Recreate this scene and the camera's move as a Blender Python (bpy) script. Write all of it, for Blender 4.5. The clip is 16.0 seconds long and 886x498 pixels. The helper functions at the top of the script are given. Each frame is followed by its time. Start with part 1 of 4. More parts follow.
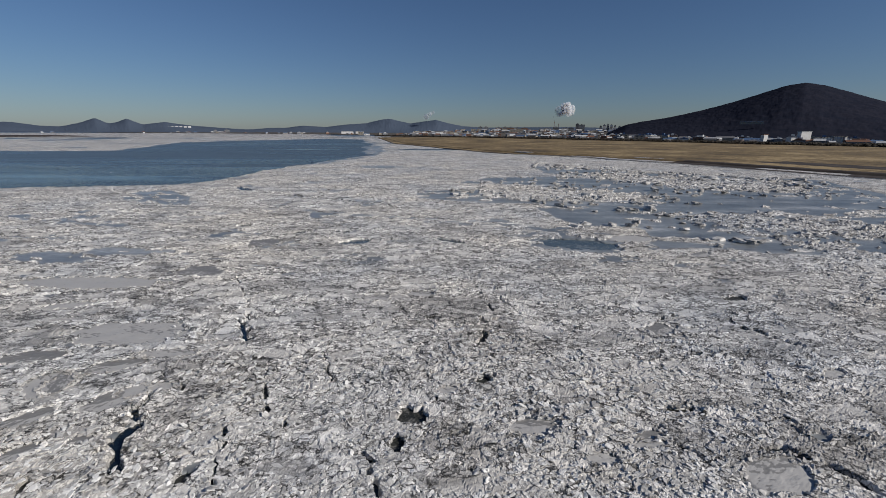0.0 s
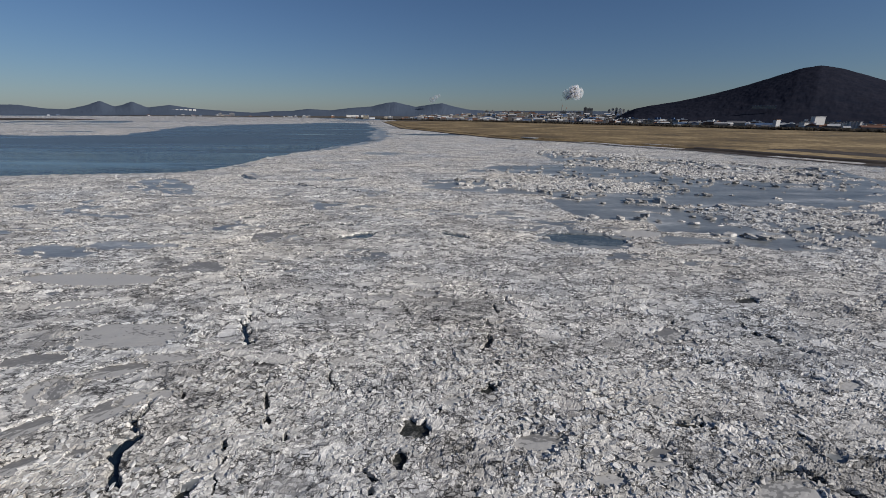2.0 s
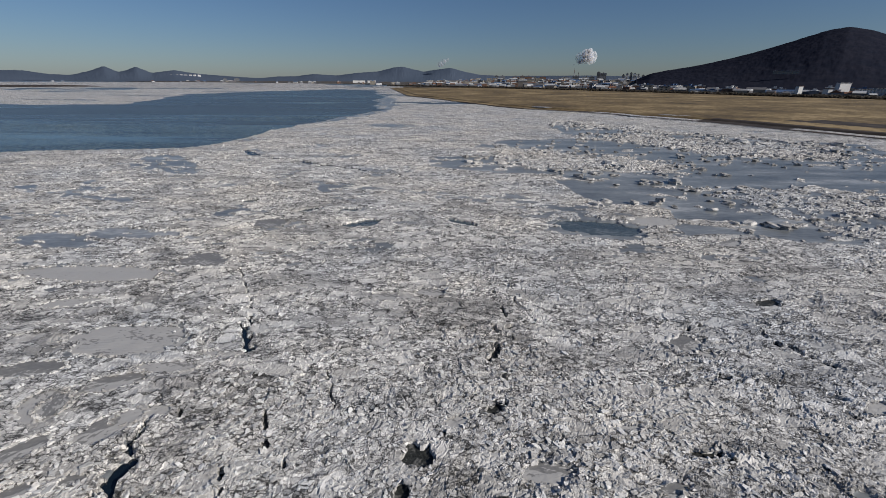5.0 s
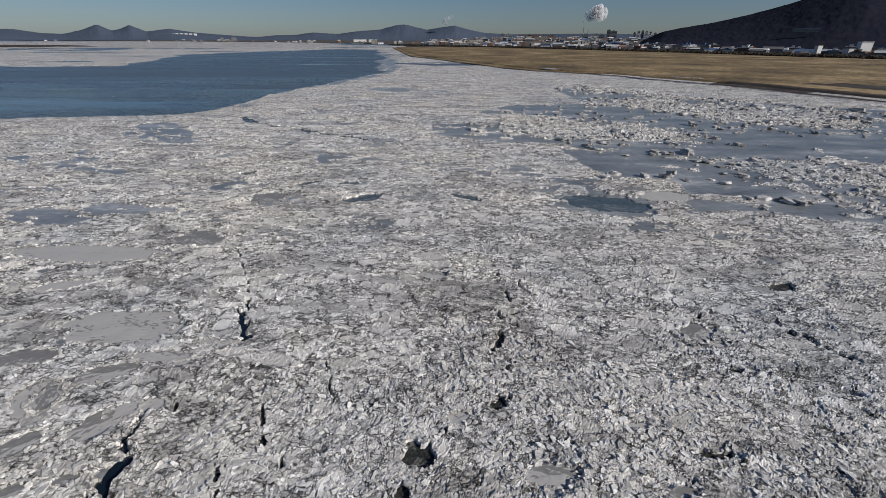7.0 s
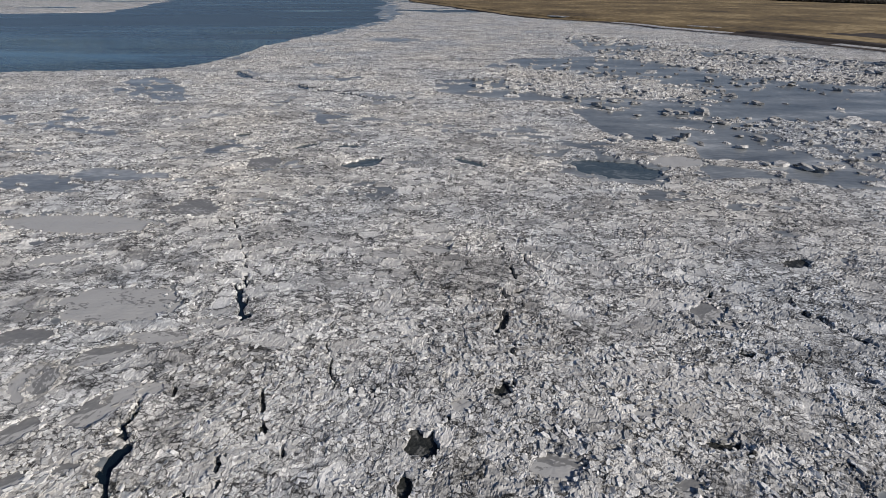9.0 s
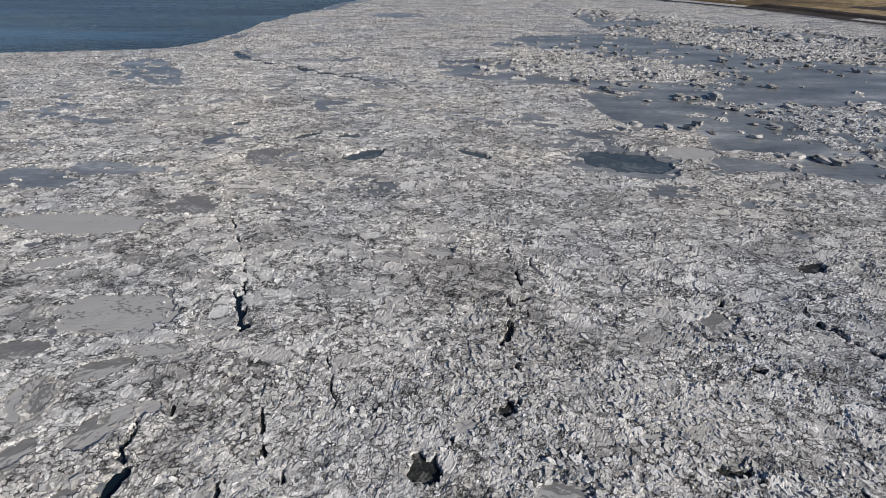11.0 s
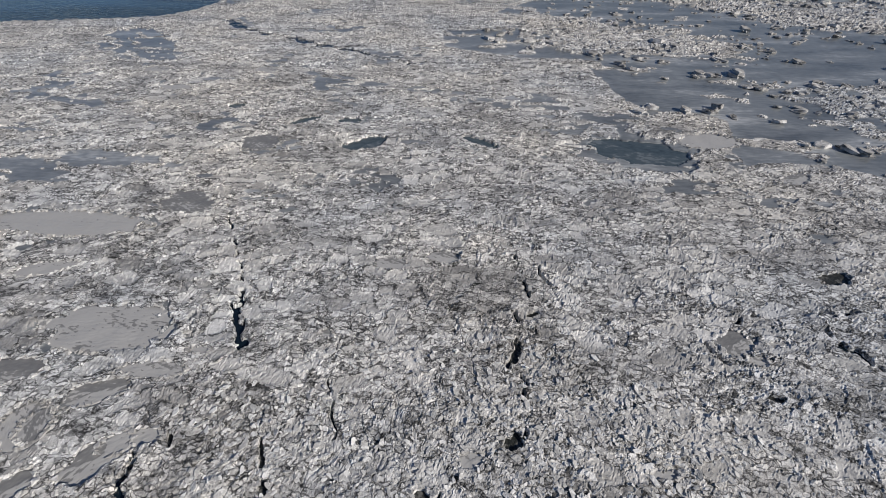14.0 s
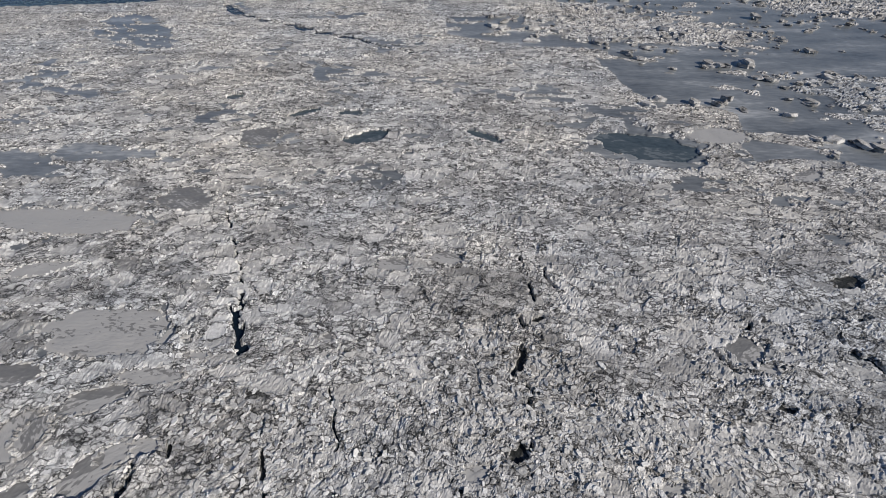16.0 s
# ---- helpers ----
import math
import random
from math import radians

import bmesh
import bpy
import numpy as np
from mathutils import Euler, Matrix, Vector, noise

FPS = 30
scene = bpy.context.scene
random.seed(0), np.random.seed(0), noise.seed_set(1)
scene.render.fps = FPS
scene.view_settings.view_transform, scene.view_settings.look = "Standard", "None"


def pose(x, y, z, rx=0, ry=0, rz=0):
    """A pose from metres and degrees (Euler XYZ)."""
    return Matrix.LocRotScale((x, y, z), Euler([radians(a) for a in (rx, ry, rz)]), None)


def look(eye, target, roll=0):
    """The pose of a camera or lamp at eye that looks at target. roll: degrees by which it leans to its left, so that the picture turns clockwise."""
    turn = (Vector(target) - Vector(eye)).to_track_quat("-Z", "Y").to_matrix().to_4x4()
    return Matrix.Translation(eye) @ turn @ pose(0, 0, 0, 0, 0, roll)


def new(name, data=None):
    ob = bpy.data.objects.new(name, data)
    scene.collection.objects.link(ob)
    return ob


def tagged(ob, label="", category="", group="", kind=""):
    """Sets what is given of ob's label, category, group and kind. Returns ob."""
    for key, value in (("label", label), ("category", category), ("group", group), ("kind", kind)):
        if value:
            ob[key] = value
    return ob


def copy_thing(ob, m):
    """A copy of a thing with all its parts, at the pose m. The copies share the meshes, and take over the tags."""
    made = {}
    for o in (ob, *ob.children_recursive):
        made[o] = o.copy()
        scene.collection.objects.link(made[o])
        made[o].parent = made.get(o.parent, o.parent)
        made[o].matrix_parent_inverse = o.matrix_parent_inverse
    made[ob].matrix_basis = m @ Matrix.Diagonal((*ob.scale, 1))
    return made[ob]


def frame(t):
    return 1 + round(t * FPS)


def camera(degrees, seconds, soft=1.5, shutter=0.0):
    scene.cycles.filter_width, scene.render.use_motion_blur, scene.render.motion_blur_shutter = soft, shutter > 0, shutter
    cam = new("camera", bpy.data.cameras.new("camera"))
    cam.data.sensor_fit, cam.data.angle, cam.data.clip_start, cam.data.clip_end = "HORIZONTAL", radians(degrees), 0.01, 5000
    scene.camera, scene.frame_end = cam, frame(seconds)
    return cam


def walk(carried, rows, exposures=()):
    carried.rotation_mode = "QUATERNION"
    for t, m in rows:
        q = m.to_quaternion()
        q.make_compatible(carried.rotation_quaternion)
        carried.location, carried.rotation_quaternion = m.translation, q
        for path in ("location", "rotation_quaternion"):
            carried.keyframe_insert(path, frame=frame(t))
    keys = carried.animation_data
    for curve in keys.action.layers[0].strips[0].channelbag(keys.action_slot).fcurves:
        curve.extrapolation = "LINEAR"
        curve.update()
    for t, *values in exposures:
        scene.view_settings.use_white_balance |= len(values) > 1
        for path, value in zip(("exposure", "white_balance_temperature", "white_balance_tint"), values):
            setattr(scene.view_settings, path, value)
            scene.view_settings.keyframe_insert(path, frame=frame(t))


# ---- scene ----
cam = camera(91.0, 16.0, soft=0.6)
# seconds, eye, a point looked at, roll
PATH = [
    (0, (-0.405, 0.348, 15.514), (-0.182, 19.654, 10.296), 0.30),
    (0.5, (-0.451, 0.616, 15.81), (-0.263, 19.878, 10.431), 0.52),
    (1, (-0.429, 0.888, 16.043), (-0.299, 20.109, 10.517), 0.46),
    (1.5, (-0.362, 1.185, 16.316), (-0.317, 20.358, 10.622), 0.38),
    (2, (-0.356, 1.566, 16.652), (-0.37, 20.678, 10.757), 0.40),
    (2.5, (-0.379, 1.973, 17.01), (-0.43, 21.013, 10.888), 0.45),
    (3, (-0.365, 2.392, 17.349), (-0.465, 21.361, 11.014), 0.43),
    (3.5, (-0.364, 2.82, 17.707), (-0.512, 21.707, 11.132), 0.46),
    (4, (-0.269, 3.235, 18.045), (-0.502, 22.049, 11.264), 0.39),
    (6.5, (-0.257, 5.565, 19.32), (-0.712, 23.767, 11.044), 0.31),
    (7, (-0.219, 6.078, 19.448), (-0.711, 24.072, 10.731), 0.25),
    (7.5, (-0.251, 6.586, 19.606), (-0.764, 24.351, 10.434), 0.29),
    (8, (-0.274, 7.068, 19.778), (-0.805, 24.594, 10.157), 0.26),
    (8.5, (-0.309, 7.548, 19.984), (-0.866, 24.832, 9.937), 0.24),
    (9, (-0.349, 8.04, 20.179), (-0.913, 25.058, 9.686), 0.27),
    (11.5, (-0.45, 10.645, 21.847), (-1.182, 26.954, 10.294), -0.00),
    (12, (-0.464, 11.164, 22.149), (-1.231, 27.317, 10.381), -0.03),
    (12.5, (-0.493, 11.714, 22.413), (-1.286, 27.717, 10.443), -0.09),
    (13, (-0.494, 12.292, 22.683), (-1.327, 28.11, 10.473), -0.17),
    (13.5, (-0.52, 12.88, 22.969), (-1.368, 28.499, 10.506), -0.20),
    (14, (-0.607, 13.4, 23.249), (-1.46, 28.879, 10.613), -0.18),
    (14.5, (-0.651, 13.903, 23.537), (-1.51, 29.277, 10.774), -0.21),
    (15, (-0.745, 14.286, 23.681), (-1.597, 29.583, 10.826), -0.16),
    (15.5, (-0.797, 14.495, 23.664), (-1.667, 29.709, 10.71), -0.14),
    (16, (-0.879, 14.725, 23.611), (-1.754, 29.814, 10.513), -0.15),
]
walk(cam, [(t, look(eye, target, roll)) for t, eye, target, roll in PATH], [(0.0, 0.0, 6640, 10), (16.0, 0.0, 6640, 10)])

# ---- light ----
SUN_AZ, SUN_EL = 117.0, 29.5          # degrees, from straight ahead to the right; above the horizon
world = bpy.data.worlds.new("winter_sky")
scene.world = world
world.use_nodes = True
wn = world.node_tree.nodes
sky = wn.new("ShaderNodeTexSky")
sky.sky_type = 'NISHITA'
sky.sun_disc = False
sky.sun_elevation = radians(SUN_EL)
sky.sun_rotation = radians(SUN_AZ)
sky.air_density, sky.dust_density, sky.ozone_density = 1.0, 0.35, 6.5
wn["Background"].inputs[1].default_value = 0.050
cold = wn.new("ShaderNodeMix")
cold.data_type, cold.blend_type = 'RGBA', 'MULTIPLY'
cold.inputs[0].default_value, cold.inputs[7].default_value = 1.0, (0.94, 0.97, 1.07, 1)
world.node_tree.links.new(sky.outputs[0], cold.inputs[6])
world.node_tree.links.new(cold.outputs[2], wn["Background"].inputs[0])
sun_data = bpy.data.lights.new("sun", 'SUN')
sun_data.energy, sun_data.angle, sun_data.color = 4.6, radians(0.5), (1.0, 0.95, 0.88)
sun = new("sun", sun_data)
sun_to = Vector((math.sin(radians(SUN_AZ)) * math.cos(radians(SUN_EL)), math.cos(radians(SUN_AZ)) * math.cos(radians(SUN_EL)), math.sin(radians(SUN_EL))))
sun.matrix_world = look(sun_to * 200, (0, 0, 0))


# ---- materials ----
def material(name, colours, scale=1.0, rough=0.8, bump=0.0, bump_scale=8.0, stretch=(1, 1, 1), fine=0.3, island=0.0, spec=0.3, obj=0.0):
    """Two to four colours mixed by a coarse and a fine noise, with a fine relief."""
    m = bpy.data.materials.new(name)
    m.use_nodes = True
    n, l = m.node_tree.nodes, m.node_tree.links
    b = n["Principled BSDF"]
    b.inputs["Roughness"].default_value = rough
    b.inputs["Specular IOR Level"].default_value = spec
    tc, mp = n.new("ShaderNodeTexCoord"), n.new("ShaderNodeMapping")
    mp.inputs["Scale"].default_value = stretch
    l.new(tc.outputs["Object"], mp.inputs[0])
    coarse, small = n.new("ShaderNodeTexNoise"), n.new("ShaderNodeTexNoise")
    coarse.inputs["Scale"].default_value, coarse.inputs["Detail"].default_value = scale, 5
    small.inputs["Scale"].default_value, small.inputs["Detail"].default_value = bump_scale, 4
    l.new(mp.outputs[0], coarse.inputs[0])
    l.new(mp.outputs[0], small.inputs[0])
    mix = n.new("ShaderNodeMath")
    mix.operation = 'MULTIPLY_ADD'
    l.new(small.outputs[0], mix.inputs[0])
    mix.inputs[1].default_value = fine
    l.new(coarse.outputs[0], mix.inputs[2])
    last = mix.outputs[0]
    for amount, kind in ((island, "ShaderNodeNewGeometry"), (obj, "ShaderNodeObjectInfo")):
        if amount:
            g = n.new(kind)
            add = n.new("ShaderNodeMath")
            add.operation = 'MULTIPLY_ADD'
            l.new(g.outputs["Random Per Island" if kind == "ShaderNodeNewGeometry" else "Random"], add.inputs[0])
            add.inputs[1].default_value = amount
            l.new(last, add.inputs[2])
            last = add.outputs[0]
    ramp = n.new("ShaderNodeValToRGB")
    mid = 0.5 + 0.5 * fine + 0.5 * (island + obj)
    half = 0.17 + 0.25 * (fine * 0.5 + island + obj)
    els = ramp.color_ramp.elements
    for k, c in enumerate(colours):
        at = mid - half + 2 * half * k / (len(colours) - 1)
        e = els[k] if k < 2 else els.new(min(at, 1.0))
        e.position, e.color = max(0.0, min(at, 1.0)), (*c, 1)
    l.new(last, ramp.inputs[0])
    l.new(ramp.outputs[0], b.inputs["Base Color"])
    if bump:
        bp = n.new("ShaderNodeBump")
        bp.inputs["Strength"].default_value, bp.inputs["Distance"].default_value = min(1.0, bump), 0.1
        l.new(small.outputs[0], bp.inputs["Height"])
        l.new(bp.outputs[0], b.inputs["Normal"])
    return m




def ice_material(name, wet, dull, pale, white, size=1.0):
    """Frozen slush: broken crumbs of three sizes, each of its own tone, dark wet seams between some of them, smooth grey plates here and there, stained over tens of metres."""
    m = bpy.data.materials.new(name)
    m.use_nodes = True
    n, l = m.node_tree.nodes, m.node_tree.links
    b = n["Principled BSDF"]
    b.inputs["Roughness"].default_value, b.inputs["Specular IOR Level"].default_value = 0.6, 0.3
    tc, turned = n.new("ShaderNodeTexCoord"), n.new("ShaderNodeMapping")
    turned.inputs["Rotation"].default_value = (0, 0, radians(-24))
    turned.inputs["Scale"].default_value = (0.78, 1.2, 1.0)
    l.new(tc.outputs["Object"], turned.inputs[0])

    def put(sock, v):
        if isinstance(v, (int, float)):
            sock.default_value = v
        else:
            l.new(v, sock)

    def noise_at(scale, detail, rough, twist=0.0, where=None):
        t = n.new("ShaderNodeTexNoise")
        for key, v in (("Scale", scale), ("Detail", detail), ("Roughness", rough), ("Distortion", twist)):
            t.inputs[key].default_value = v
        l.new(where or tc.outputs["Object"], t.inputs["Vector"])
        return t

    def ramp(fac, stops):
        r = n.new("ShaderNodeValToRGB")
        e = r.color_ramp.elements
        for k, (at, c) in enumerate(stops):
            q = e[k] if k < 2 else e.new(at)
            q.position, q.color = at, (*(c if isinstance(c, tuple) else (c, c, c)), 1)
        l.new(fac, r.inputs[0])
        return r.outputs[0]

    def mixed(kind, fac, a_, b_):
        x = n.new("ShaderNodeMix")
        x.data_type, x.blend_type = 'RGBA', kind
        for sock, v in ((x.inputs[0], fac), (x.inputs[6], a_), (x.inputs[7], b_)):
            put(sock, v)
        return x.outputs[2]

    def sum_(*terms):
        """The sum of value times weight."""
        last = 0.0
        for v, w in terms:
            k = n.new("ShaderNodeMath")
            k.operation = 'MULTIPLY_ADD'
            put(k.inputs[0], v)
            k.inputs[1].default_value = w
            put(k.inputs[2], last)
            last = k.outputs[0]
        return last

    def warped(scale, amount, base):
        k = n.new("ShaderNodeVectorMath")
        k.operation = 'MULTIPLY_ADD'
        l.new(noise_at(scale, 3, 0.6).outputs["Color"], k.inputs[0])
        k.inputs[1].default_value = (amount, amount, 0)
        l.new(base, k.inputs[2])
        return k.outputs[0]

    where = warped(3.2 / size, 0.30 * size, warped(0.8 / size, 1.1 * size, turned.outputs[0]))

    def cells(scale, edge=False):
        v = n.new("ShaderNodeTexVoronoi")
        v.inputs["Scale"].default_value = scale / size
        l.new(where, v.inputs["Vector"])
        if edge:
            v.feature = 'DISTANCE_TO_EDGE'
            return v.outputs["Distance"]
        own = n.new("ShaderNodeSeparateColor")
        l.new(v.outputs["Color"], own.inputs[0])
        return own.outputs

    big, mid, tiny = cells(0.62), cells(2.6), cells(7.5)
    grain = noise_at(9.0 / size, 5, 0.7, 0.6).outputs[0]
    patch = noise_at(0.5 / size, 4, 0.65).outputs[0]
    crumb = sum_((mid[0], 0.50), (tiny[0], 0.27), (grain, 0.65), (patch, 0.36))
    base = ramp(sum_((crumb, 0.85)), [(0.45, wet), (0.57, dull), (0.77, pale), (0.92, white)])
    # seams between the crumbs, open in some places only
    seam_mid = ramp(cells(2.6, True), [(0.0, 0.08), (0.05, 0.32), (0.12, 1.0)])
    base = mixed('MULTIPLY', ramp(noise_at(0.9 / size, 4, 0.7).outputs[0], [(0.42, 0.22), (0.52, 1.0)]), base, seam_mid)
    # smooth plates
    chosen = sum_((big[0], 0.6), (noise_at(0.07, 3, 0.5).outputs[0], 0.8))
    core = ramp(cells(0.62, True), [(0.05, 0.0), (0.10, 1.0)])
    plate_fac = mixed('MULTIPLY', 1.0, ramp(chosen, [(0.72, 0.0), (0.76, 0.85)]), core)
    plate = ramp(sum_((big[1], 0.5), (noise_at(1.6 / size, 5, 0.65, 1.0, turned.outputs[0]).outputs[0], 0.7)), [(0.35, tuple(0.50 * v for v in pale)), (0.85, tuple(1.10 * v for v in pale))])
    base = mixed('MIX', plate_fac, base, plate)
    seam_big = ramp(cells(0.62, True), [(0.0, 0.2), (0.035, 1.0)])
    base = mixed('MULTIPLY', ramp(noise_at(0.45 / size, 4, 0.7).outputs[0], [(0.50, 0.0), (0.56, 1.0)]), base, seam_big)
    # stains over metres and tens of metres
    stain = ramp(noise_at(0.045, 4, 0.55).outputs[0], [(0.30, (0.82, 0.86, 0.92)), (0.46, (0.97, 0.97, 0.98)), (0.56, (1.0, 0.985, 0.97)), (0.72, (1.04, 1.0, 0.95))])
    base = mixed('MULTIPLY', 1.0, base, stain)
    streaky = n.new("ShaderNodeMapping")
    streaky.inputs["Rotation"].default_value, streaky.inputs["Scale"].default_value = (0, 0, radians(-12)), (0.5, 1.3, 1)
    l.new(tc.outputs["Object"], streaky.inputs[0])
    soil = ramp(noise_at(0.30, 5, 0.65, 0.4, streaky.outputs[0]).outputs[0], [(0.34, 0.62), (0.46, 1.0)])
    base = mixed('MULTIPLY', 0.9, base, soil)
    grey = ramp(noise_at(0.16, 6, 0.62, 0.8, streaky.outputs[0]).outputs[0], [(0.40, 0.66), (0.47, 0.97), (0.60, (1.10, 1.09, 1.07))])
    base = mixed('MULTIPLY', 0.9, base, grey)
    l.new(base, b.inputs["Base Color"])
    high = mixed('MIX', plate_fac, sum_((mid[1], 0.5), (tiny[1], 0.3), (grain, 0.8)), sum_((grain, 0.12), (big[2], 0.3)))
    bp = n.new("ShaderNodeBump")
    bp.inputs["Strength"].default_value, bp.inputs["Distance"].default_value = 1.0, 0.10 * size
    l.new(high, bp.inputs["Height"])
    l.new(bp.outputs[0], b.inputs["Normal"])
    return m


ICE = ice_material("rubble_ice", (0.045, 0.045, 0.045), (0.35, 0.35, 0.345), (0.62, 0.612, 0.595), (0.85, 0.842, 0.825))
FAR_ICE = ice_material("far_rubble_ice", (0.16, 0.17, 0.18), (0.36, 0.36, 0.36), (0.54, 0.53, 0.52), (0.74, 0.73, 0.72), 5.0)
THIN = material("thin_grey_ice", [(0.095, 0.105, 0.112), (0.16, 0.172, 0.18), (0.225, 0.238, 0.245), (0.42, 0.43, 0.435)], 0.10, 0.28, 0.25, 1.1, (0.7, 2.0, 1), 0.45, spec=0.5)
SKIN = material("dark_new_ice", [(0.035, 0.05, 0.058), (0.06, 0.08, 0.09), (0.08, 0.10, 0.11), (0.14, 0.16, 0.17)], 0.16, 0.25, 0.15, 1.0, (1, 1.8, 1), 0.7, spec=0.5)
FLOE = material("smooth_floe_ice", [(0.165, 0.165, 0.168), (0.20, 0.20, 0.198), (0.245, 0.242, 0.238), (0.40, 0.395, 0.388)], 0.45, 0.5, 0.5, 3.5, (0.6, 1.3, 1), 0.7, obj=0.35)
SLUSH = material("wet_slush", [(0.012, 0.013, 0.013), (0.022, 0.024, 0.023), (0.04, 0.042, 0.04), (0.12, 0.12, 0.115)], 1.2, 0.45, 0.8, 6.0, (1, 1, 1), 0.7, spec=0.25)
BLOCK = material("block_ice", [(0.10, 0.10, 0.095), (0.34, 0.33, 0.315), (0.50, 0.49, 0.475), (0.68, 0.67, 0.65)], 1.3, 0.65, 0.8, 5.0, (1, 1, 1), 0.4, obj=0.2)
CHIP = material("chipped_ice", [(0.30, 0.30, 0.295), (0.44, 0.435, 0.425), (0.56, 0.555, 0.54), (0.72, 0.715, 0.70)], 1.3, 0.6, 0.8, 7.0, (1, 1, 1), 0.5, island=0.35)
WATER = material("river_water", [(0.006, 0.012, 0.016), (0.009, 0.018, 0.024)], 0.02, 0.2, 0.0, 0.7, (0.5, 1.6, 1), 0.3, spec=0.5)
wt, wl = WATER.node_tree.nodes, WATER.node_tree.links
ripple, gust, tcw, stretchw, lift_w, high_w = (wt.new("ShaderNode" + k) for k in ("TexNoise", "TexNoise", "TexCoord", "Mapping", "Bump", "MapRange"))
stretchw.inputs["Scale"].default_value = (0.25, 1.0, 1.0)
wl.new(tcw.outputs["Object"], stretchw.inputs[0])
wl.new(stretchw.outputs[0], gust.inputs["Vector"])
wl.new(tcw.outputs["Object"], ripple.inputs["Vector"])
ripple.inputs["Scale"].default_value, ripple.inputs["Detail"].default_value, ripple.inputs["Roughness"].default_value = 0.55, 4, 0.6
gust.inputs["Scale"].default_value, gust.inputs["Detail"].default_value = 0.03, 5
high_w.inputs["From Min"].default_value, high_w.inputs["From Max"].default_value = 0.35, 0.65
high_w.inputs["To Min"].default_value, high_w.inputs["To Max"].default_value = 0.08, 1.0
wl.new(gust.outputs[0], high_w.inputs["Value"])
wl.new(high_w.outputs[0], lift_w.inputs["Strength"])
lift_w.inputs["Distance"].default_value = 0.5
wl.new(ripple.outputs[0], lift_w.inputs["Height"])
wl.new(lift_w.outputs[0], wt["Principled BSDF"].inputs["Normal"])
# grease-ice streaks; the y-ramp puts the far water's paler sky reflection into the colour
film, film_at, film_y, film_fac, film_mix, film_rough = (wt.new("ShaderNode" + k) for k in ("TexNoise", "Mapping", "SeparateXYZ", "MapRange", "Mix", "MapRange"))
film_at.inputs["Scale"].default_value = (0.006, 0.045, 1.0)
wl.new(tcw.outputs["Object"], film_at.inputs[0])
wl.new(film_at.outputs[0], film.inputs["Vector"])
film.inputs["Scale"].default_value, film.inputs["Detail"].default_value, film.inputs["Roughness"].default_value, film.inputs["Distortion"].default_value = 1.0, 6, 0.62, 0.7
wl.new(tcw.outputs["Object"], film_y.inputs[0])
far_sheen = wt.new("ShaderNodeMapRange")
far_sheen.inputs["From Min"].default_value, far_sheen.inputs["From Max"].default_value, far_sheen.inputs["To Min"].default_value, far_sheen.inputs["To Max"].default_value = 135, 260, -0.16, 0.10
wl.new(film_y.outputs[1], far_sheen.inputs["Value"])
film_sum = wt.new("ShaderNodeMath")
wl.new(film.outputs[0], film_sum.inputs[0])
wl.new(far_sheen.outputs[0], film_sum.inputs[1])
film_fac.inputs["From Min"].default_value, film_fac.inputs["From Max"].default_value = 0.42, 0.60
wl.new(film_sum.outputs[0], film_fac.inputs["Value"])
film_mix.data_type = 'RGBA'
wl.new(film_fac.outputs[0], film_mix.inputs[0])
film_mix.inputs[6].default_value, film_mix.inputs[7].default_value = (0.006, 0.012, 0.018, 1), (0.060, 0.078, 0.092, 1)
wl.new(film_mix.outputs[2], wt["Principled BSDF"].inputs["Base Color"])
film_rough.inputs["To Min"].default_value, film_rough.inputs["To Max"].default_value = 0.12, 0.34
wl.new(film_fac.outputs[0], film_rough.inputs["Value"])
wl.new(film_rough.outputs[0], wt["Principled BSDF"].inputs["Roughness"])
MUD = material("river_mud", [(0.020, 0.015, 0.012), (0.040, 0.031, 0.025), (0.07, 0.056, 0.045)], 0.12, 0.8, 0.6, 1.5)
REED = material("dry_reed", [(0.045, 0.034, 0.020), (0.12, 0.085, 0.042), (0.20, 0.145, 0.072), (0.30, 0.225, 0.12)], 0.022, 0.9, 0.9, 0.30, (1, 1, 1), 0.7)
PLAIN = material("winter_plain", [(0.04, 0.035, 0.03), (0.07, 0.06, 0.05), (0.10, 0.09, 0.075)], 0.01, 0.9)
# dark leafless wood; its blue cast is air haze put into the colour
WOOD_HILL = material("bare_winter_wood_hazed", [(0.015, 0.018, 0.029), (0.019, 0.021, 0.032), (0.024, 0.025, 0.036)], 0.03, 1.0, 0.0, 0.12, fine=0.5, spec=0.0)
# blue-grey here is distance haze painted into the base colour
FAR_HILL = material("hazed_distant_hill", [(0.060, 0.080, 0.115), (0.078, 0.100, 0.140)], 0.002, 1.0, spec=0.0)
SHRUB = material("bare_shrub", [(0.014, 0.012, 0.010), (0.030, 0.026, 0.022), (0.05, 0.042, 0.035)], 0.2, 0.95, island=0.3)


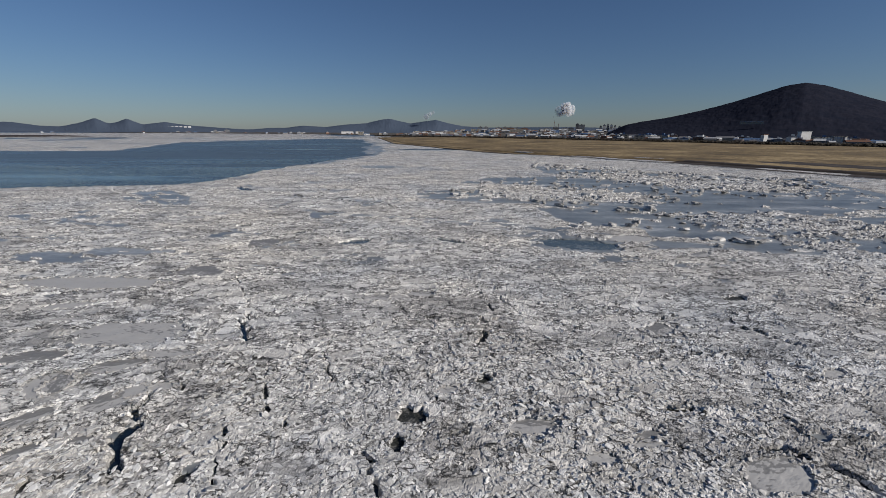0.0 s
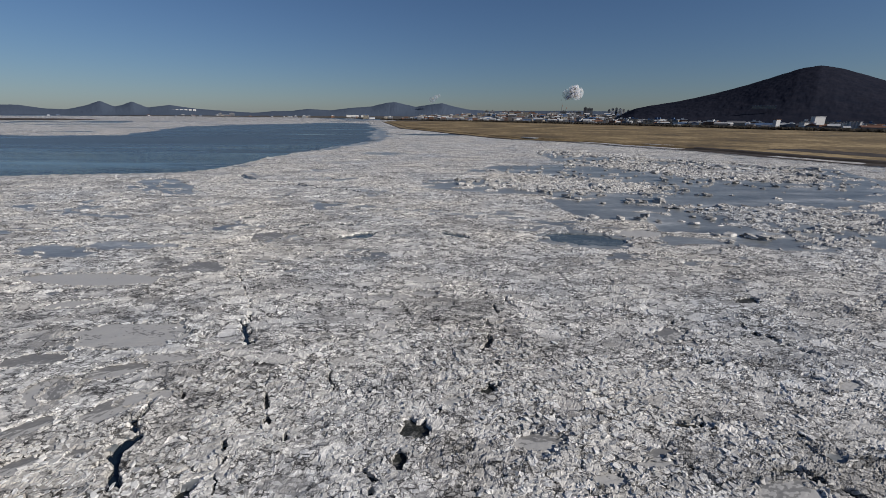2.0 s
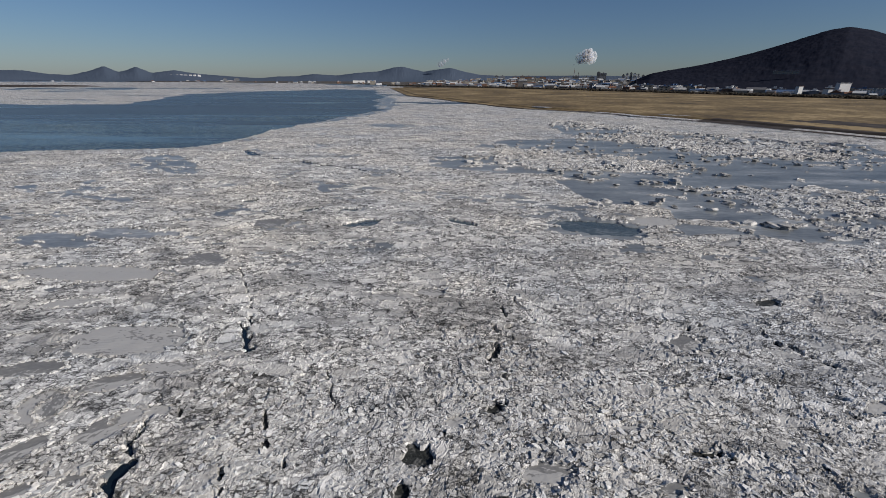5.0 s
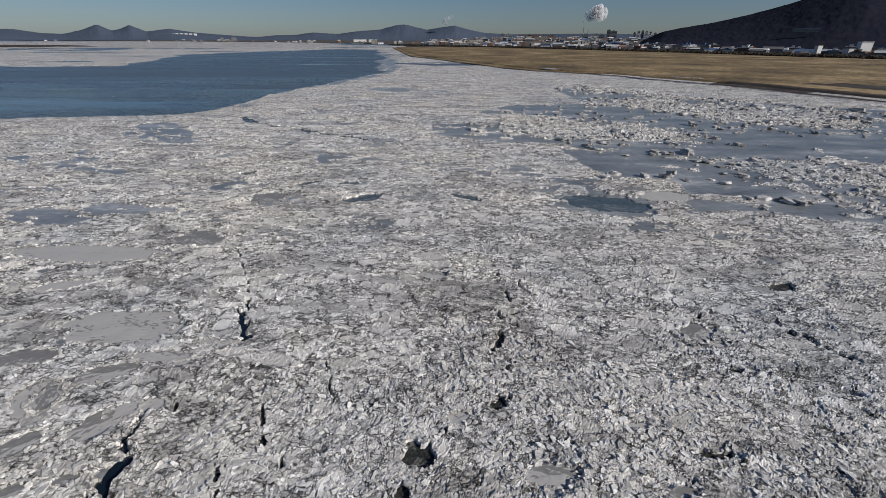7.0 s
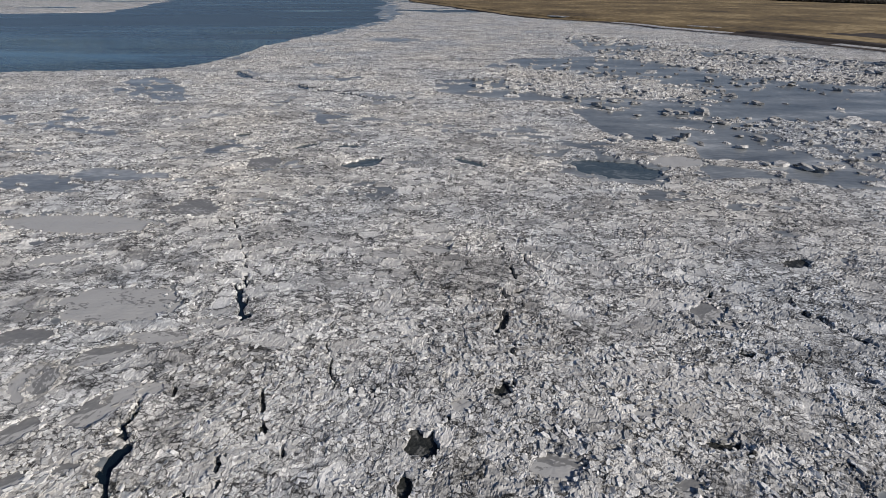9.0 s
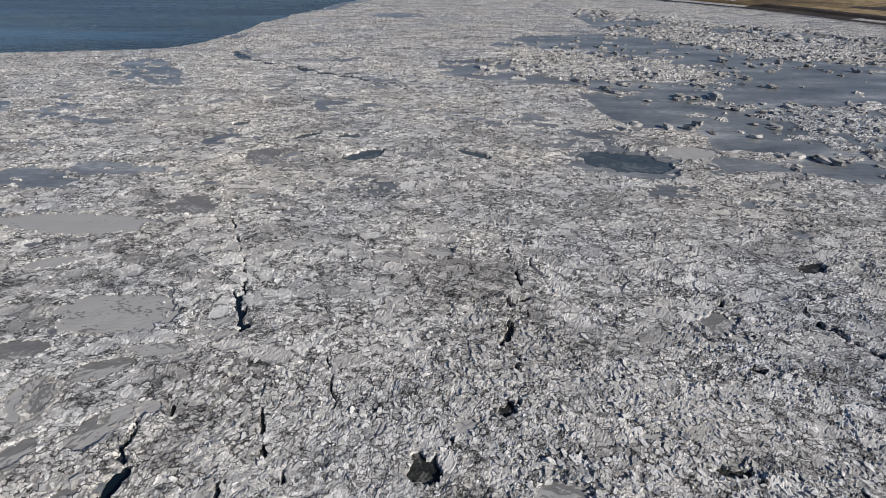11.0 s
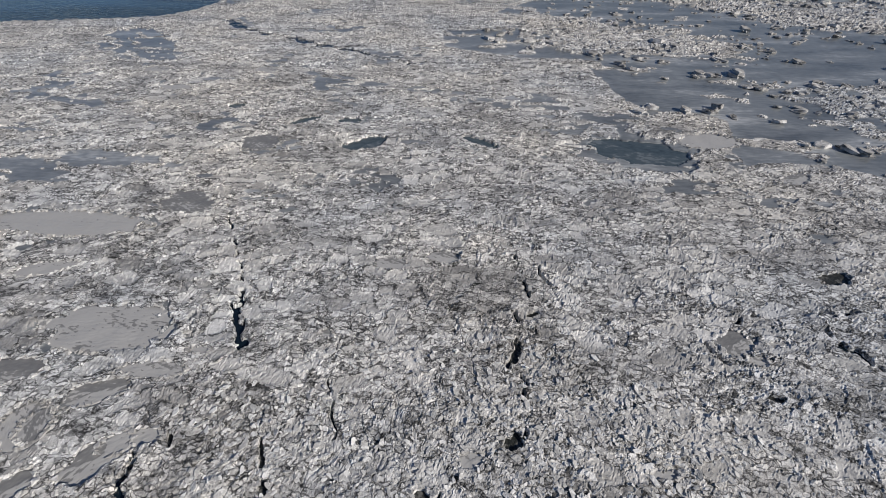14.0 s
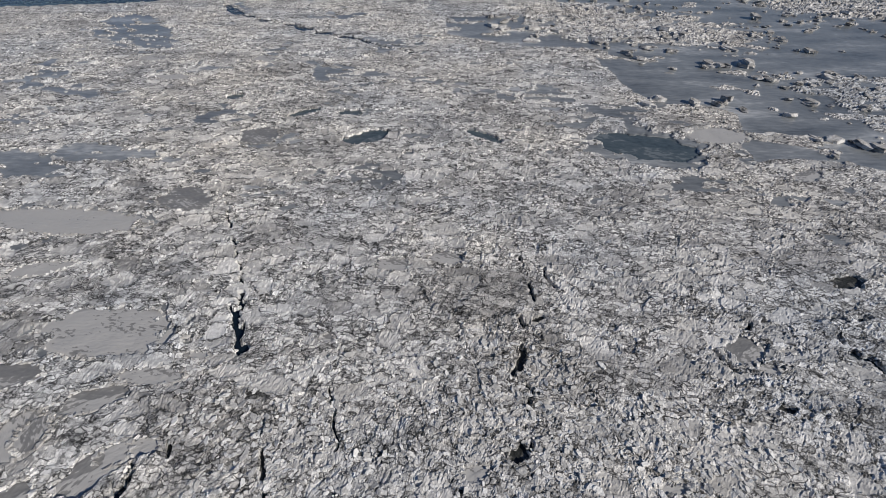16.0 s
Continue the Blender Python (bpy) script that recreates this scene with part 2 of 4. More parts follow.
def vapour(name, tone, thick):
    """Thin cloud: light is scattered off and through each puff."""
    m = bpy.data.materials.new(name)
    m.use_nodes = True
    n, l = m.node_tree.nodes, m.node_tree.links
    n.remove(n["Principled BSDF"])
    clear, off, thru, both, mix = (n.new("ShaderNode" + k) for k in ("BsdfTransparent", "BsdfDiffuse", "BsdfTranslucent", "AddShader", "MixShader"))
    off.inputs[0].default_value = thru.inputs[0].default_value = (*tone, 1)
    mix.inputs[0].default_value = thick
    l.new(off.outputs[0], both.inputs[0])
    l.new(thru.outputs[0], both.inputs[1])
    l.new(clear.outputs[0], mix.inputs[1])
    l.new(both.outputs[0], mix.inputs[2])
    l.new(mix.outputs[0], n["Material Output"].inputs[0])
    return m


STEAM, VAPOUR, SMOKE = vapour("steam", (0.55, 0.55, 0.56), 0.24), vapour("thin_vapour", (0.36, 0.36, 0.38), 0.18), vapour("smoke", (0.12, 0.12, 0.13), 0.12)
GLASS = material("window_pane", [(0.02, 0.025, 0.03), (0.04, 0.045, 0.05)], 0.5, 0.15, spec=0.5)
PAINTS = [material("wall_" + k, [tuple(0.8 * v for v in c), c, tuple(min(0.85, 1.1 * v) for v in c)], 0.3, 0.8, 0.2, 4.0, obj=0.3) for k, c in
          (("white", (0.56, 0.56, 0.56)), ("grey", (0.16, 0.17, 0.19)), ("cream", (0.26, 0.235, 0.20)), ("brick", (0.15, 0.085, 0.06)), ("dark", (0.11, 0.11, 0.12)))]
ROOFS = [material("roof_" + k, [tuple(0.7 * v for v in c), c], 0.4, 0.7, 0.3, 3.0, obj=0.3) for k, c in
         (("grey", (0.13, 0.13, 0.14)), ("blue", (0.07, 0.12, 0.22)), ("brown", (0.16, 0.08, 0.05)), ("pale", (0.50, 0.51, 0.52)))]


# ---- mesh helpers ----
def quads(name, v, f, mat, smooth=False):
    """One mesh from arrays of places and of quads."""
    used = np.unique(f)
    at = np.zeros(len(v), np.int32)
    at[used] = np.arange(len(used))
    v, f = v[used], at[f]
    me = bpy.data.meshes.new(name)
    me.vertices.add(len(v))
    me.vertices.foreach_set("co", v.astype(np.float32).ravel())
    me.loops.add(f.size)
    me.loops.foreach_set("vertex_index", f.astype(np.int32).ravel())
    me.polygons.add(len(f))
    me.polygons.foreach_set("loop_start", np.arange(0, f.size, 4, dtype=np.int32))
    me.polygons.foreach_set("use_smooth", np.full(len(f), smooth))
    me.update(calc_edges=True)
    me.materials.append(mat)
    return new(name, me)


def grid_faces(nr, nc):
    k = (np.arange(nr - 1)[:, None] * nc + np.arange(nc - 1)[None, :]).ravel()
    return np.stack([k, k + 1, k + nc + 1, k + nc], 1)


def part(name, bm, mat, parent=None, label=""):
    me = bpy.data.meshes.new(name)
    bm.to_mesh(me)
    bm.free()
    me.materials.append(mat)
    ob = new(name, me)
    if parent:
        ob.parent = parent
    if label:
        ob["label"] = label
    return ob


def box(bm, x0, x1, y0, y1, z0, z1):
    v = [bm.verts.new((x, y, z)) for z in (z0, z1) for x, y in ((x0, y0), (x1, y0), (x1, y1), (x0, y1))]
    for q in ((3, 2, 1, 0), (4, 5, 6, 7), (0, 1, 5, 4), (1, 2, 6, 5), (2, 3, 7, 6), (3, 0, 4, 7)):
        bm.faces.new([v[i] for i in q])
    return v


# ---- noise on arrays ----
def chance(ix, iy, seed):
    h = (ix.astype(np.int64) * 374761393 + iy.astype(np.int64) * 668265263 + seed * 974634541) & 0xFFFFFFFF
    h = ((h ^ (h >> 13)) * 1274126177) & 0xFFFFFFFF
    h = ((h ^ (h >> 16)) * 2246822519) & 0xFFFFFFFF
    return ((h ^ (h >> 15)) & 0xFFFFFF) / 16777216.0


def soft(x, y, seed):
    ix, iy = np.floor(x), np.floor(y)
    fx, fy = x - ix, y - iy
    fx, fy = fx * fx * (3 - 2 * fx), fy * fy * (3 - 2 * fy)
    a, b = chance(ix, iy, seed), chance(ix + 1, iy, seed)
    c, d = chance(ix, iy + 1, seed), chance(ix + 1, iy + 1, seed)
    return (a + (b - a) * fx) * (1 - fy) + (c + (d - c) * fx) * fy


def fbm(x, y, octaves, seed):
    out, amp, total = 0, 1.0, 0
    for k in range(octaves):
        out = out + amp * soft(x * 2 ** k + 17.3 * k, y * 2 ** k - 9.1 * k, seed + k)
        total += amp
        amp *= 0.5
    return out / total


def plates(x, y, size, seed):
    """Broken plates: each point's distance to its plate's middle and to the next one, the way to the middle, and the plate's own chance."""
    x, y = x / size, y / size
    ix, iy = np.floor(x), np.floor(y)
    f1 = np.full(x.shape, 9.0)
    f2, dx, dy, own = f1.copy(), f1 * 0, f1 * 0, f1 * 0
    for a in (-1, 0, 1):
        for b in (-1, 0, 1):
            cx, cy = ix + a, iy + b
            ox, oy = x - cx - chance(cx, cy, seed), y - cy - chance(cx, cy, seed + 1)
            d = ox * ox + oy * oy
            near = d < f1
            f2 = np.where(near, f1, np.minimum(f2, d))
            f1 = np.where(near, d, f1)
            dx, dy = np.where(near, ox, dx), np.where(near, oy, dy)
            own = np.where(near, chance(cx, cy, seed + 2), own)
    return np.sqrt(f1), np.sqrt(f2), dx * size, dy * size, own


def ramp01(v, a, b):
    t = np.clip((v - a) / (b - a), 0, 1)
    return t * t * (3 - 2 * t)


def polygon(x, y, ring):
    """How far inside a ring of corners each point lies, in metres, negative outside."""
    inside, far = np.zeros(x.shape, bool), np.full(x.shape, 1e9)
    for (ax, ay), (bx, by) in zip(ring, ring[1:] + ring[:1]):
        t = np.clip(((x - ax) * (bx - ax) + (y - ay) * (by - ay)) / ((bx - ax) ** 2 + (by - ay) ** 2), 0, 1)
        far = np.minimum(far, np.hypot(x - ax - t * (bx - ax), y - ay - t * (by - ay)))
        inside ^= ((ay > y) != (by > y)) & (x < (bx - ax) * (y - ay) / (by - ay + 1e-9) + ax)
    return np.where(inside, far, -far)


def line(x, y, way):
    far = np.full(x.shape, 1e9)
    for (ax, ay), (bx, by) in zip(way, way[1:]):
        t = np.clip(((x - ax) * (bx - ax) + (y - ay) * (by - ay)) / ((bx - ax) ** 2 + (by - ay) ** 2), 0, 1)
        far = np.minimum(far, np.hypot(x - ax - t * (bx - ax), y - ay - t * (by - ay)))
    return far


def ellipse(x, y, e, wob=0.35):
    cx, cy, rx, ry, turn = e
    c, s = math.cos(radians(turn)), math.sin(radians(turn))
    u, v = ((x - cx) * c + (y - cy) * s) / rx, ((y - cy) * c - (x - cx) * s) / ry
    return 1 - np.sqrt(u * u + v * v) + wob * (fbm(x * 1.6 / min(rx, ry), y * 1.6 / min(rx, ry), 3, 77) - 0.5) * 2


# ---- the river: plan ----
# rings of corners, and ellipses: middle, two radii, turn in degrees
OPEN_WATER = [(-900, 60), (-400, 95), (-121, 121), (-106, 123), (-92, 127), (-75.5, 131), (-72, 138), (-72, 148), (-71, 163), (-72, 178), (-66, 198), (-60, 222), (-50, 255), (-40, 305)]
OPEN_WATER += [(-50, 381), (-75, 536), (-139, 820), (-229, 930), (-271, 794), (-307, 720), (-336, 589), (-283, 430), (-257, 367), (-257, 352), (-286, 335), (-324, 331), (-824, 481)]
FAR_LAKE = [(-1412, 1454), (-1468, 1614), (-969, 1229), (-570, 854), (-574, 789), (-717, 844), (-692, 711)]
SHORE = [(-145, 1060), (-55, 561), (0, 430), (35, 340), (60, 305), (85, 285), (95, 262), (110, 240), (125, 216), (136, 185), (143, 168), (158, 148), (200, 100), (290, -60)]
FLOES = [(-22.6, 27.2, 2.2, 0.9, 20), (-29.2, 28.4, 2.4, 1.0, 8), (-23.2, 21.6, 1.3, 0.8, 40), (-28.3, 22.3, 1.6, 1.0, 30), (-21.4, 18.8, 1.2, 0.6, 35),
    (-24.7, 32.2, 5.37, 2.22, -2), (-27.5, 48.1, 3.04, 2.23, -12), (-37.0, 44.0, 8.28, 2.0, -1), (-34.2, 37.9, 2.58, 0.85, 16),
    (-19.9, 29.0, 2.27, 0.67, 3), (-17.7, 30.6, 0.87, 0.31, -4), (-19.8, 23.3, 1.87, 1.12, 51), (-25.1, 24.9, 1.66, 1.41, -48),
    (-19.0, 19.8, 0.74, 0.42, 4), (-6.3, 39.9, 1.39, 0.87, -5), (-2.1, 40.9, 1.71, 0.86, -4), (17.7, 32.9, 1.48, 1.08, 31),
    (18.7, 31.6, 0.78, 0.43, 12), (4.7, 20.8, 1.66, 0.7, 2), (0.2, 24.3, 0.83, 0.47, 19), (10.9, 20.0, 1.05, 0.43, 14)]
FLOES += [(28.9, 64.2, 3.78, 2.12, 6), (-25.5, 61.5, 2.68, 2.24, -18), (15.8, 17.3, 1.96, 1.25, 23), (10.5, 19.4, 1.15, 0.39, 6),
    (7.8, 18.3, 0.97, 0.44, 2), (26.2, 26.1, 1.18, 0.52, 26), (34.3, 55.5, 2.06, 1.07, 30), (-54.1, 88.8, 2.63, 1.68, -9),
    (-35.0, 89.2, 2.3, 1.62, -21), (-46.2, 80.1, 3.25, 1.12, -4), (-9.7, 32.4, 0.56, 0.47, -1), (10.3, 24.0, 0.82, 0.34, 8),
    (14.1, 22.7, 0.64, 0.23, 12), (-7.9, 65.6, 1.32, 0.82, 4), (-18.5, 24.4, 1.7, 0.7, 19), (-24.4, 25.0, 1.14, 0.93, -76)]
FLOES += [(20.7, 33.0, 0.8, 0.3, 9), (7.9, 21.8, 0.39, 0.13, 10)]
POOLS = [(-12.5, 61.8, 2.78, 1.56, 34), (-21.9, 68.4, 2.25, 0.91, 37), (-15.9, 68.6, 1.69, 0.86, -2), (-33.3, 73.1, 1.29, 1.09, 6),
    (19.6, 61.3, 5.3, 3.0, -10), (1.4, 62.7, 2.41, 0.75, -35), (-1.9, 21.8, 0.85, 0.68, -27),
    (-2.5, 19.5, 0.69, 0.39, -81), (28.6, 39.9, 1.34, 0.64, 15), (-12.3, 17.2, 0.53, 0.37, 88),
    (-19.1, 16.7, 0.47, 0.24, -61), (13.6, 22.3, 0.9, 0.26, -2), (18.3, 28.9, 0.47, 0.29, -7), (2.6, 25.4, 0.57, 0.44, 47)]
POOLS += [(-16.4, 24.6, 0.58, 0.14, -59), (-11.0, 24.0, 0.74, 0.15, -67), (-10.3, 22.4, 0.32, 0.21, -60), (4.6, 34.9, 0.51, 0.22, 18),
    (3.2, 31.4, 0.97, 0.2, 75)]
THIN_SPOTS = [(-18.1, 21.6, 2.2, 0.6, -62), (-12.0, 17.9, 0.8, 0.5, 40), (-50.0, 54.0, 4.99, 2.53, -12), (-40.8, 57.0, 5.51, 2.49, 3), (-67.6, 105.1, 15.17, 6.86, -50), (-7.0, 62.4, 1.68, 0.94, 1),
    (-7.1, 57.4, 1.18, 0.94, -86), (-16.8, 53.2, 2.02, 1.49, -69), (-10.2, 53.6, 2.89, 2.51, 16), (-21.3, 49.7, 3.07, 1.22, -8),
    (11.7, 66.8, 2.7, 2.35, 4), (29.6, 59.2, 1.76, 0.89, 85), (30.2, 50.9, 2.41, 0.96, 28), (12.7, 49.6, 1.59, 1.12, -10),
    (23.0, 53.6, 2.91, 1.69, 5), (19.4, 61.0, 7.05, 4.56, -10), (20.2, 19.9, 0.97, 0.41, 17), (-34.4, 55.5, 2.7, 0.82, -1)]
THIN_SPOTS += [(-65.3, 80.5, 2.16, 1.46, -6), (-26.3, 200.7, 11.42, 7.07, -11)]
LEADS = [(0.5, [(-17.6, 21.9), (-17.2, 20.8), (-17.0, 19.7), (-16.5, 18.8), (-15.8, 17.7)]), (0.25, [(-17.7, 23.5), (-17.6, 21.9)]), (0.3, [(-17.1, 19.6), (-17.3, 19.0), (-17.6, 18.8)]),
    (0.33, [(-16.7, 35.6), (-16.6, 34.1), (-16.1, 33.1), (-15.4, 31.8), (-15.0, 31.2)]),
    (1.1, [(-59.2, 127.7), (-51.7, 118.7), (-41.1, 112.4), (-34.7, 108.9), (-25.6, 102.5), (-21.8, 101.6)]),
    (0.4, [(-21.8, 101.6), (-17.5, 97.8), (-12.7, 95.2), (-10.3, 93.5)])]
CRACKS = [(0.2, [(-23.5, 47.6), (-21.8, 44.8), (-20.7, 43.2), (-19.1, 40.2), (-17.8, 38.0), (-17.8, 37.1), (-16.8, 35.8)]),
    (0.22, [(-18.9, 36.0), (-17.8, 35.2), (-16.8, 34.3)]),
    (0.2, [(2.6, 36.0), (3.2, 34.9), (3.6, 34.2)]),
    (0.12, [(2.6, 36.0), (3.8, 35.8)]),
    (0.25, [(3.4, 32.3), (3.1, 31.1), (2.8, 30.4)]),
    (0.2, [(3.0, 26.9), (3.1, 25.4)]),
    (0.2, [(25.1, 36.0), (26.4, 35.9), (27.9, 36.1)]),
    (0.3, [(24.7, 34.1), (24.7, 33.1), (25.4, 32.5), (26.0, 31.7), (26.7, 30.6), (27.1, 30.0)]),
    (0.2, [(24.2, 27.3), (24.9, 26.7)]),
    (0.22, [(16.5, 34.0), (15.9, 33.1), (16.0, 32.2), (16.5, 31.4)])]
CRACKS += [(0.18, [(17.5, 34.6), (19.2, 35.1), (19.8, 35.0)]),
    (0.3, [(-34.3, 32.4), (-33.4, 32.9), (-32.7, 33.3)]),
    (0.3, [(16.2, 19.0), (17.5, 18.8), (17.9, 18.2), (18.8, 17.6), (19.2, 16.9), (19.5, 15.9)]),
    (0.22, [(11.7, 20.5), (11.9, 19.6), (12.6, 18.8), (12.8, 18.2)]),
    (0.3, [(-4.3, 18.8), (-3.8, 18.1), (-3.3, 17.2), (-2.9, 16.0)]),
    (0.12, [(-11.4, 19.5), (-11.7, 20.6)]),
    (0.12, [(-11.5, 18.3), (-10.4, 16.4)]),
    (0.12, [(-8.7, 28.7), (-7.7, 26.3), (-7.1, 24.6)]),
    (0.15, [(-9.0, 22.0), (-8.5, 20.9)]),
    (0.15, [(-11.7, 20.6), (-11.1, 19.2)])]
CRACKS += [(0.15, [(-13.8, 18.3), (-11.8, 18.7)]),
    (0.16, [(22.8, 26.9), (23.6, 26.1), (24.1, 24.9)]),
    (0.15, [(3.9, 41.2), (4.4, 38.5), (4.6, 36.1)]),
    (0.15, [(3.6, 30.2), (3.2, 27.6)]),
    (0.2, [(6.7, 36.9), (5.8, 38.5), (5.5, 39.8)])]
THIN_ZONE = [(-5, 106), (1.5, 102), (9.7, 98.5), (17.7, 97.5), (20.4, 96), (19.6, 90), (21.3, 83.3), (22.4, 77.6), (24, 73.5), (29.8, 72), (32.7, 70), (32, 66.5), (29.6, 61.6), (30, 58),
             (35.3, 59.2), (39.7, 58.5), (44, 56), (60, 54), (80, 58), (110, 95), (132, 150), (108, 166), (95, 179), (78, 191), (67, 213), (49, 225), (41, 197), (44, 160), (15.6, 153), (5, 138), (30, 131)]
THIN_ZONE += [(10, 124), (4, 121), (-6, 119)]
RUBBLE_BANDS = [[(3, 128), (15, 132.5), (34, 128), (41.5, 119), (50, 114.5), (54, 107), (51, 100.5), (42, 100), (35.5, 102), (28, 103.5), (22, 105), (13.5, 107), (10.5, 113)],
                [(43.8, 159), (54.4, 154), (62, 144), (68.6, 137.7), (71, 131), (76, 120), (84, 122.6), (91.5, 119.6), (97, 113), (108, 129), (108, 146.7), (99.7, 153), (89, 162), (78, 161), (71, 174), (54, 170)],
                [(46.7, 84.3), (51, 85.2), (58.6, 82.5), (68, 79), (84, 72), (72, 60), (58.5, 67), (52.8, 73), (49, 76), (44, 77.5)]]
RUBBLE_BANDS += [[(51, 250), (71.5, 226), (84.5, 197), (98, 182), (115, 169), (121, 145), (115, 138), (109, 160), (91, 168), (76, 177), (63, 198), (43, 210)], [(51, 65.4), (57, 66), (60, 60), (49.9, 61.8)]]
WATER_Z, THIN_Z = -0.26, -0.12


def ice(x, y):
    """Height of the ice, and how far it is rubble (1) or thin new ice (0)."""
    far = np.hypot(x, y)
    wx, wy = x + 3 * (fbm(x / 9, y / 9, 3, 5) - 0.5), y + 3 * (fbm(x / 9, y / 9, 3, 8) - 0.5)
    big = np.minimum(far / 30, 3)
    open_ = polygon(x + 0.05 * far * (fbm(x / 14, y / 20, 4, 11) - 0.5), y + 0.05 * far * (fbm(x / 22, y / 20, 4, 12) - 0.5), OPEN_WATER)
    lake = polygon(x + 0.03 * far * (fbm(x / 30, y / 60, 3, 13) - 0.5), y + 0.05 * far * (fbm(x / 60, y / 40, 3, 14) - 0.5), FAR_LAKE)
    open_ = np.maximum(open_, lake)
    # long streaks of drifting ice on the water, and of water in the far ice
    drift = fbm(x / 70, y / 22, 4, 21) + 0.12 * (fbm(x / 9, y / 5, 3, 23) - 0.5) + 0.22 * (fbm(x / 60, y / 6, 3, 25) - 0.5) - 0.40 + 0.10 * ramp01(-x, 120, 260) * ramp01(y, 200, 300)
    open_ = np.where((y > 330) & (open_ < 0), np.where(fbm(x / 120, y / 24, 4, 29) > 0.60, 30.0, open_), open_)
    fringe = 16 * ramp01(y, 165, 250) * ramp01(fbm(x / 45, y / 100, 2, 27), 0.2, 0.7) * (x > -110)
    gone = np.where((open_ > fringe) & (drift < 0.62), ramp01(open_ - fringe, 0, 0.5 + 0.004 * far), 0)
    zone = polygon(wx, wy, THIN_ZONE)
    rubble = (1 - ramp01(zone, -1.5, 1.5)) * np.where(drift < 0.62, 1 - ramp01(open_, -0.6 * fringe, 0.1), 1)
    banded = 0
    for ring in RUBBLE_BANDS:
        inner = polygon(wx, wy, ring) + 5 * (fbm(x / 4, y / 4, 3, 31) - 0.42) + 22 * (fbm(x / 2.6, y / 1.7, 4, 33) - 0.52)
        rubble = np.maximum(rubble, ramp01(inner, 0, 1.5))
        banded = np.maximum(banded, ramp01(inner, 0, 2.5))
    rubble = np.maximum(rubble, ramp01(fbm(x / 5, y / 3.2, 3, 41), 0.66, 0.72) * (zone < 30))
    tone = fbm(x / 11, y / 7, 4, 51)
    rubble = rubble * (1 - 0.85 * ramp01(tone, 0.60, 0.70) * ramp01(far, 45, 70) * (1 - 0.95 * ramp01(fbm(x / 2.0, y / 0.9, 3, 53), 0.48, 0.60)))
    rubble = rubble * (1 - 0.9 * ramp01(fbm(wx / 2.8, wy / 1.9, 4, 57), 0.70, 0.75) * ramp01(far, 38, 55) * (1 - 0.9 * ramp01(fbm(x / 1.2, y / 0.7, 2, 59), 0.52, 0.64)))

    def local(e, m=1.9):
        return np.nonzero((np.abs(x - e[0]) < m * max(e[2], e[3])) & (np.abs(y - e[1]) < m * max(e[2], e[3])))[0]

    def along(way, m):
        px, py = [p[0] for p in way], [p[1] for p in way]
        return np.nonzero((x > min(px) - m) & (x < max(px) + m) & (y > min(py) - m) & (y < max(py) + m))[0]

    gone = gone + 0 * x
    for e in THIN_SPOTS:
        i = local(e)
        rubble[i] *= 1 - ramp01(ellipse(x[i], y[i], e, 0.3) + 0.6 * (fbm(x[i] * 1.1, y[i] * 1.1, 4, 63) - 0.5), -0.02, 0.10) * (1 - 0.95 * ramp01(fbm(x[i] / 2.2, y[i] / 0.9, 3, 61), *((0.62, 0.72) if e[2] > 3.5 else (0.50, 0.60))))
    for e in FLOES:
        i = local(e)
        rubble[i] *= 1 - ramp01(ellipse(x[i], y[i], e, 0.45) + 0.45 * (fbm(x[i] * 1.9, y[i] * 1.9, 4, 65) - 0.5), 0.0, 0.12)
    for e in POOLS:
        i = local(e)
        gone[i] = np.maximum(gone[i], ramp01(ellipse(x[i], y[i], e, 0.3) + 0.05 + (0.85 if e[2] < 2 else 0.35) * (fbm(x[i] * 2.3, y[i] * 2.3, 4, 83) - 0.5), 0.0, 0.14))
    for w, way in CRACKS:
        i = along(way, 2.5)
        u, v = x[i], y[i]
        d = line(u + 0.9 * (fbm(u * 1.1, v * 1.1, 3, 71) - 0.5), v + 0.9 * (fbm(u * 1.1, v * 1.1, 3, 73) - 0.5), way)
        gone[i] = np.maximum(gone[i], 1 - ramp01(d, 0.28 * w, 0.85 * w) - 1.0 * ramp01(fbm(u * 1.7, v * 1.7, 2, 79), 0.50, 0.60))
    for w, way in LEADS:
        i = along(way, 6)
        u, v = x[i], y[i]
        jag = 2.6 * min(w, 0.5) * (fbm(u * 0.9 / min(w, 0.5), v * 0.9 / min(w, 0.5), 3, 75) - 0.5)
        wide = w * (0.05 + 1.5 * ramp01(fbm(u * 0.45, v * 0.45, 2, 76), 0.2, 0.8))
        gone[i] = np.maximum(gone[i], 1 - ramp01(line(u + jag, v - jag, way), 0.6 * wide, 1.2 * wide + 0.04) - (0.8 if w < 1 else 0.0) * ramp01(fbm(u * 1.4 / (0.5 + w), v * 1.4 / (0.5 + w), 2, 78), 0.58, 0.66))
    gone = np.clip(gone, 0, 1)
    # broken plates of three sizes, tilted every way, some with a pushed-up rim
    z = 0
    for size, high, tilt, seed in ((1.7, 0.06, 0.045, 101), (0.66, 0.075, 0.16, 111), (0.30, 0.042, 0.22, 121)):
        f1, f2, dx, dy, own = plates(wx * 0.8 + 0.25 * wy + 0.5 * size * fbm(x * 0.9 / size, y * 0.9 / size, 2, seed + 5), wy + 0.7 * size * fbm(x * 0.9 / size, y * 0.9 / size, 2, seed + 7), size, seed)
        own2, own3 = (own * 57.31) % 1, (own * 913.7) % 1
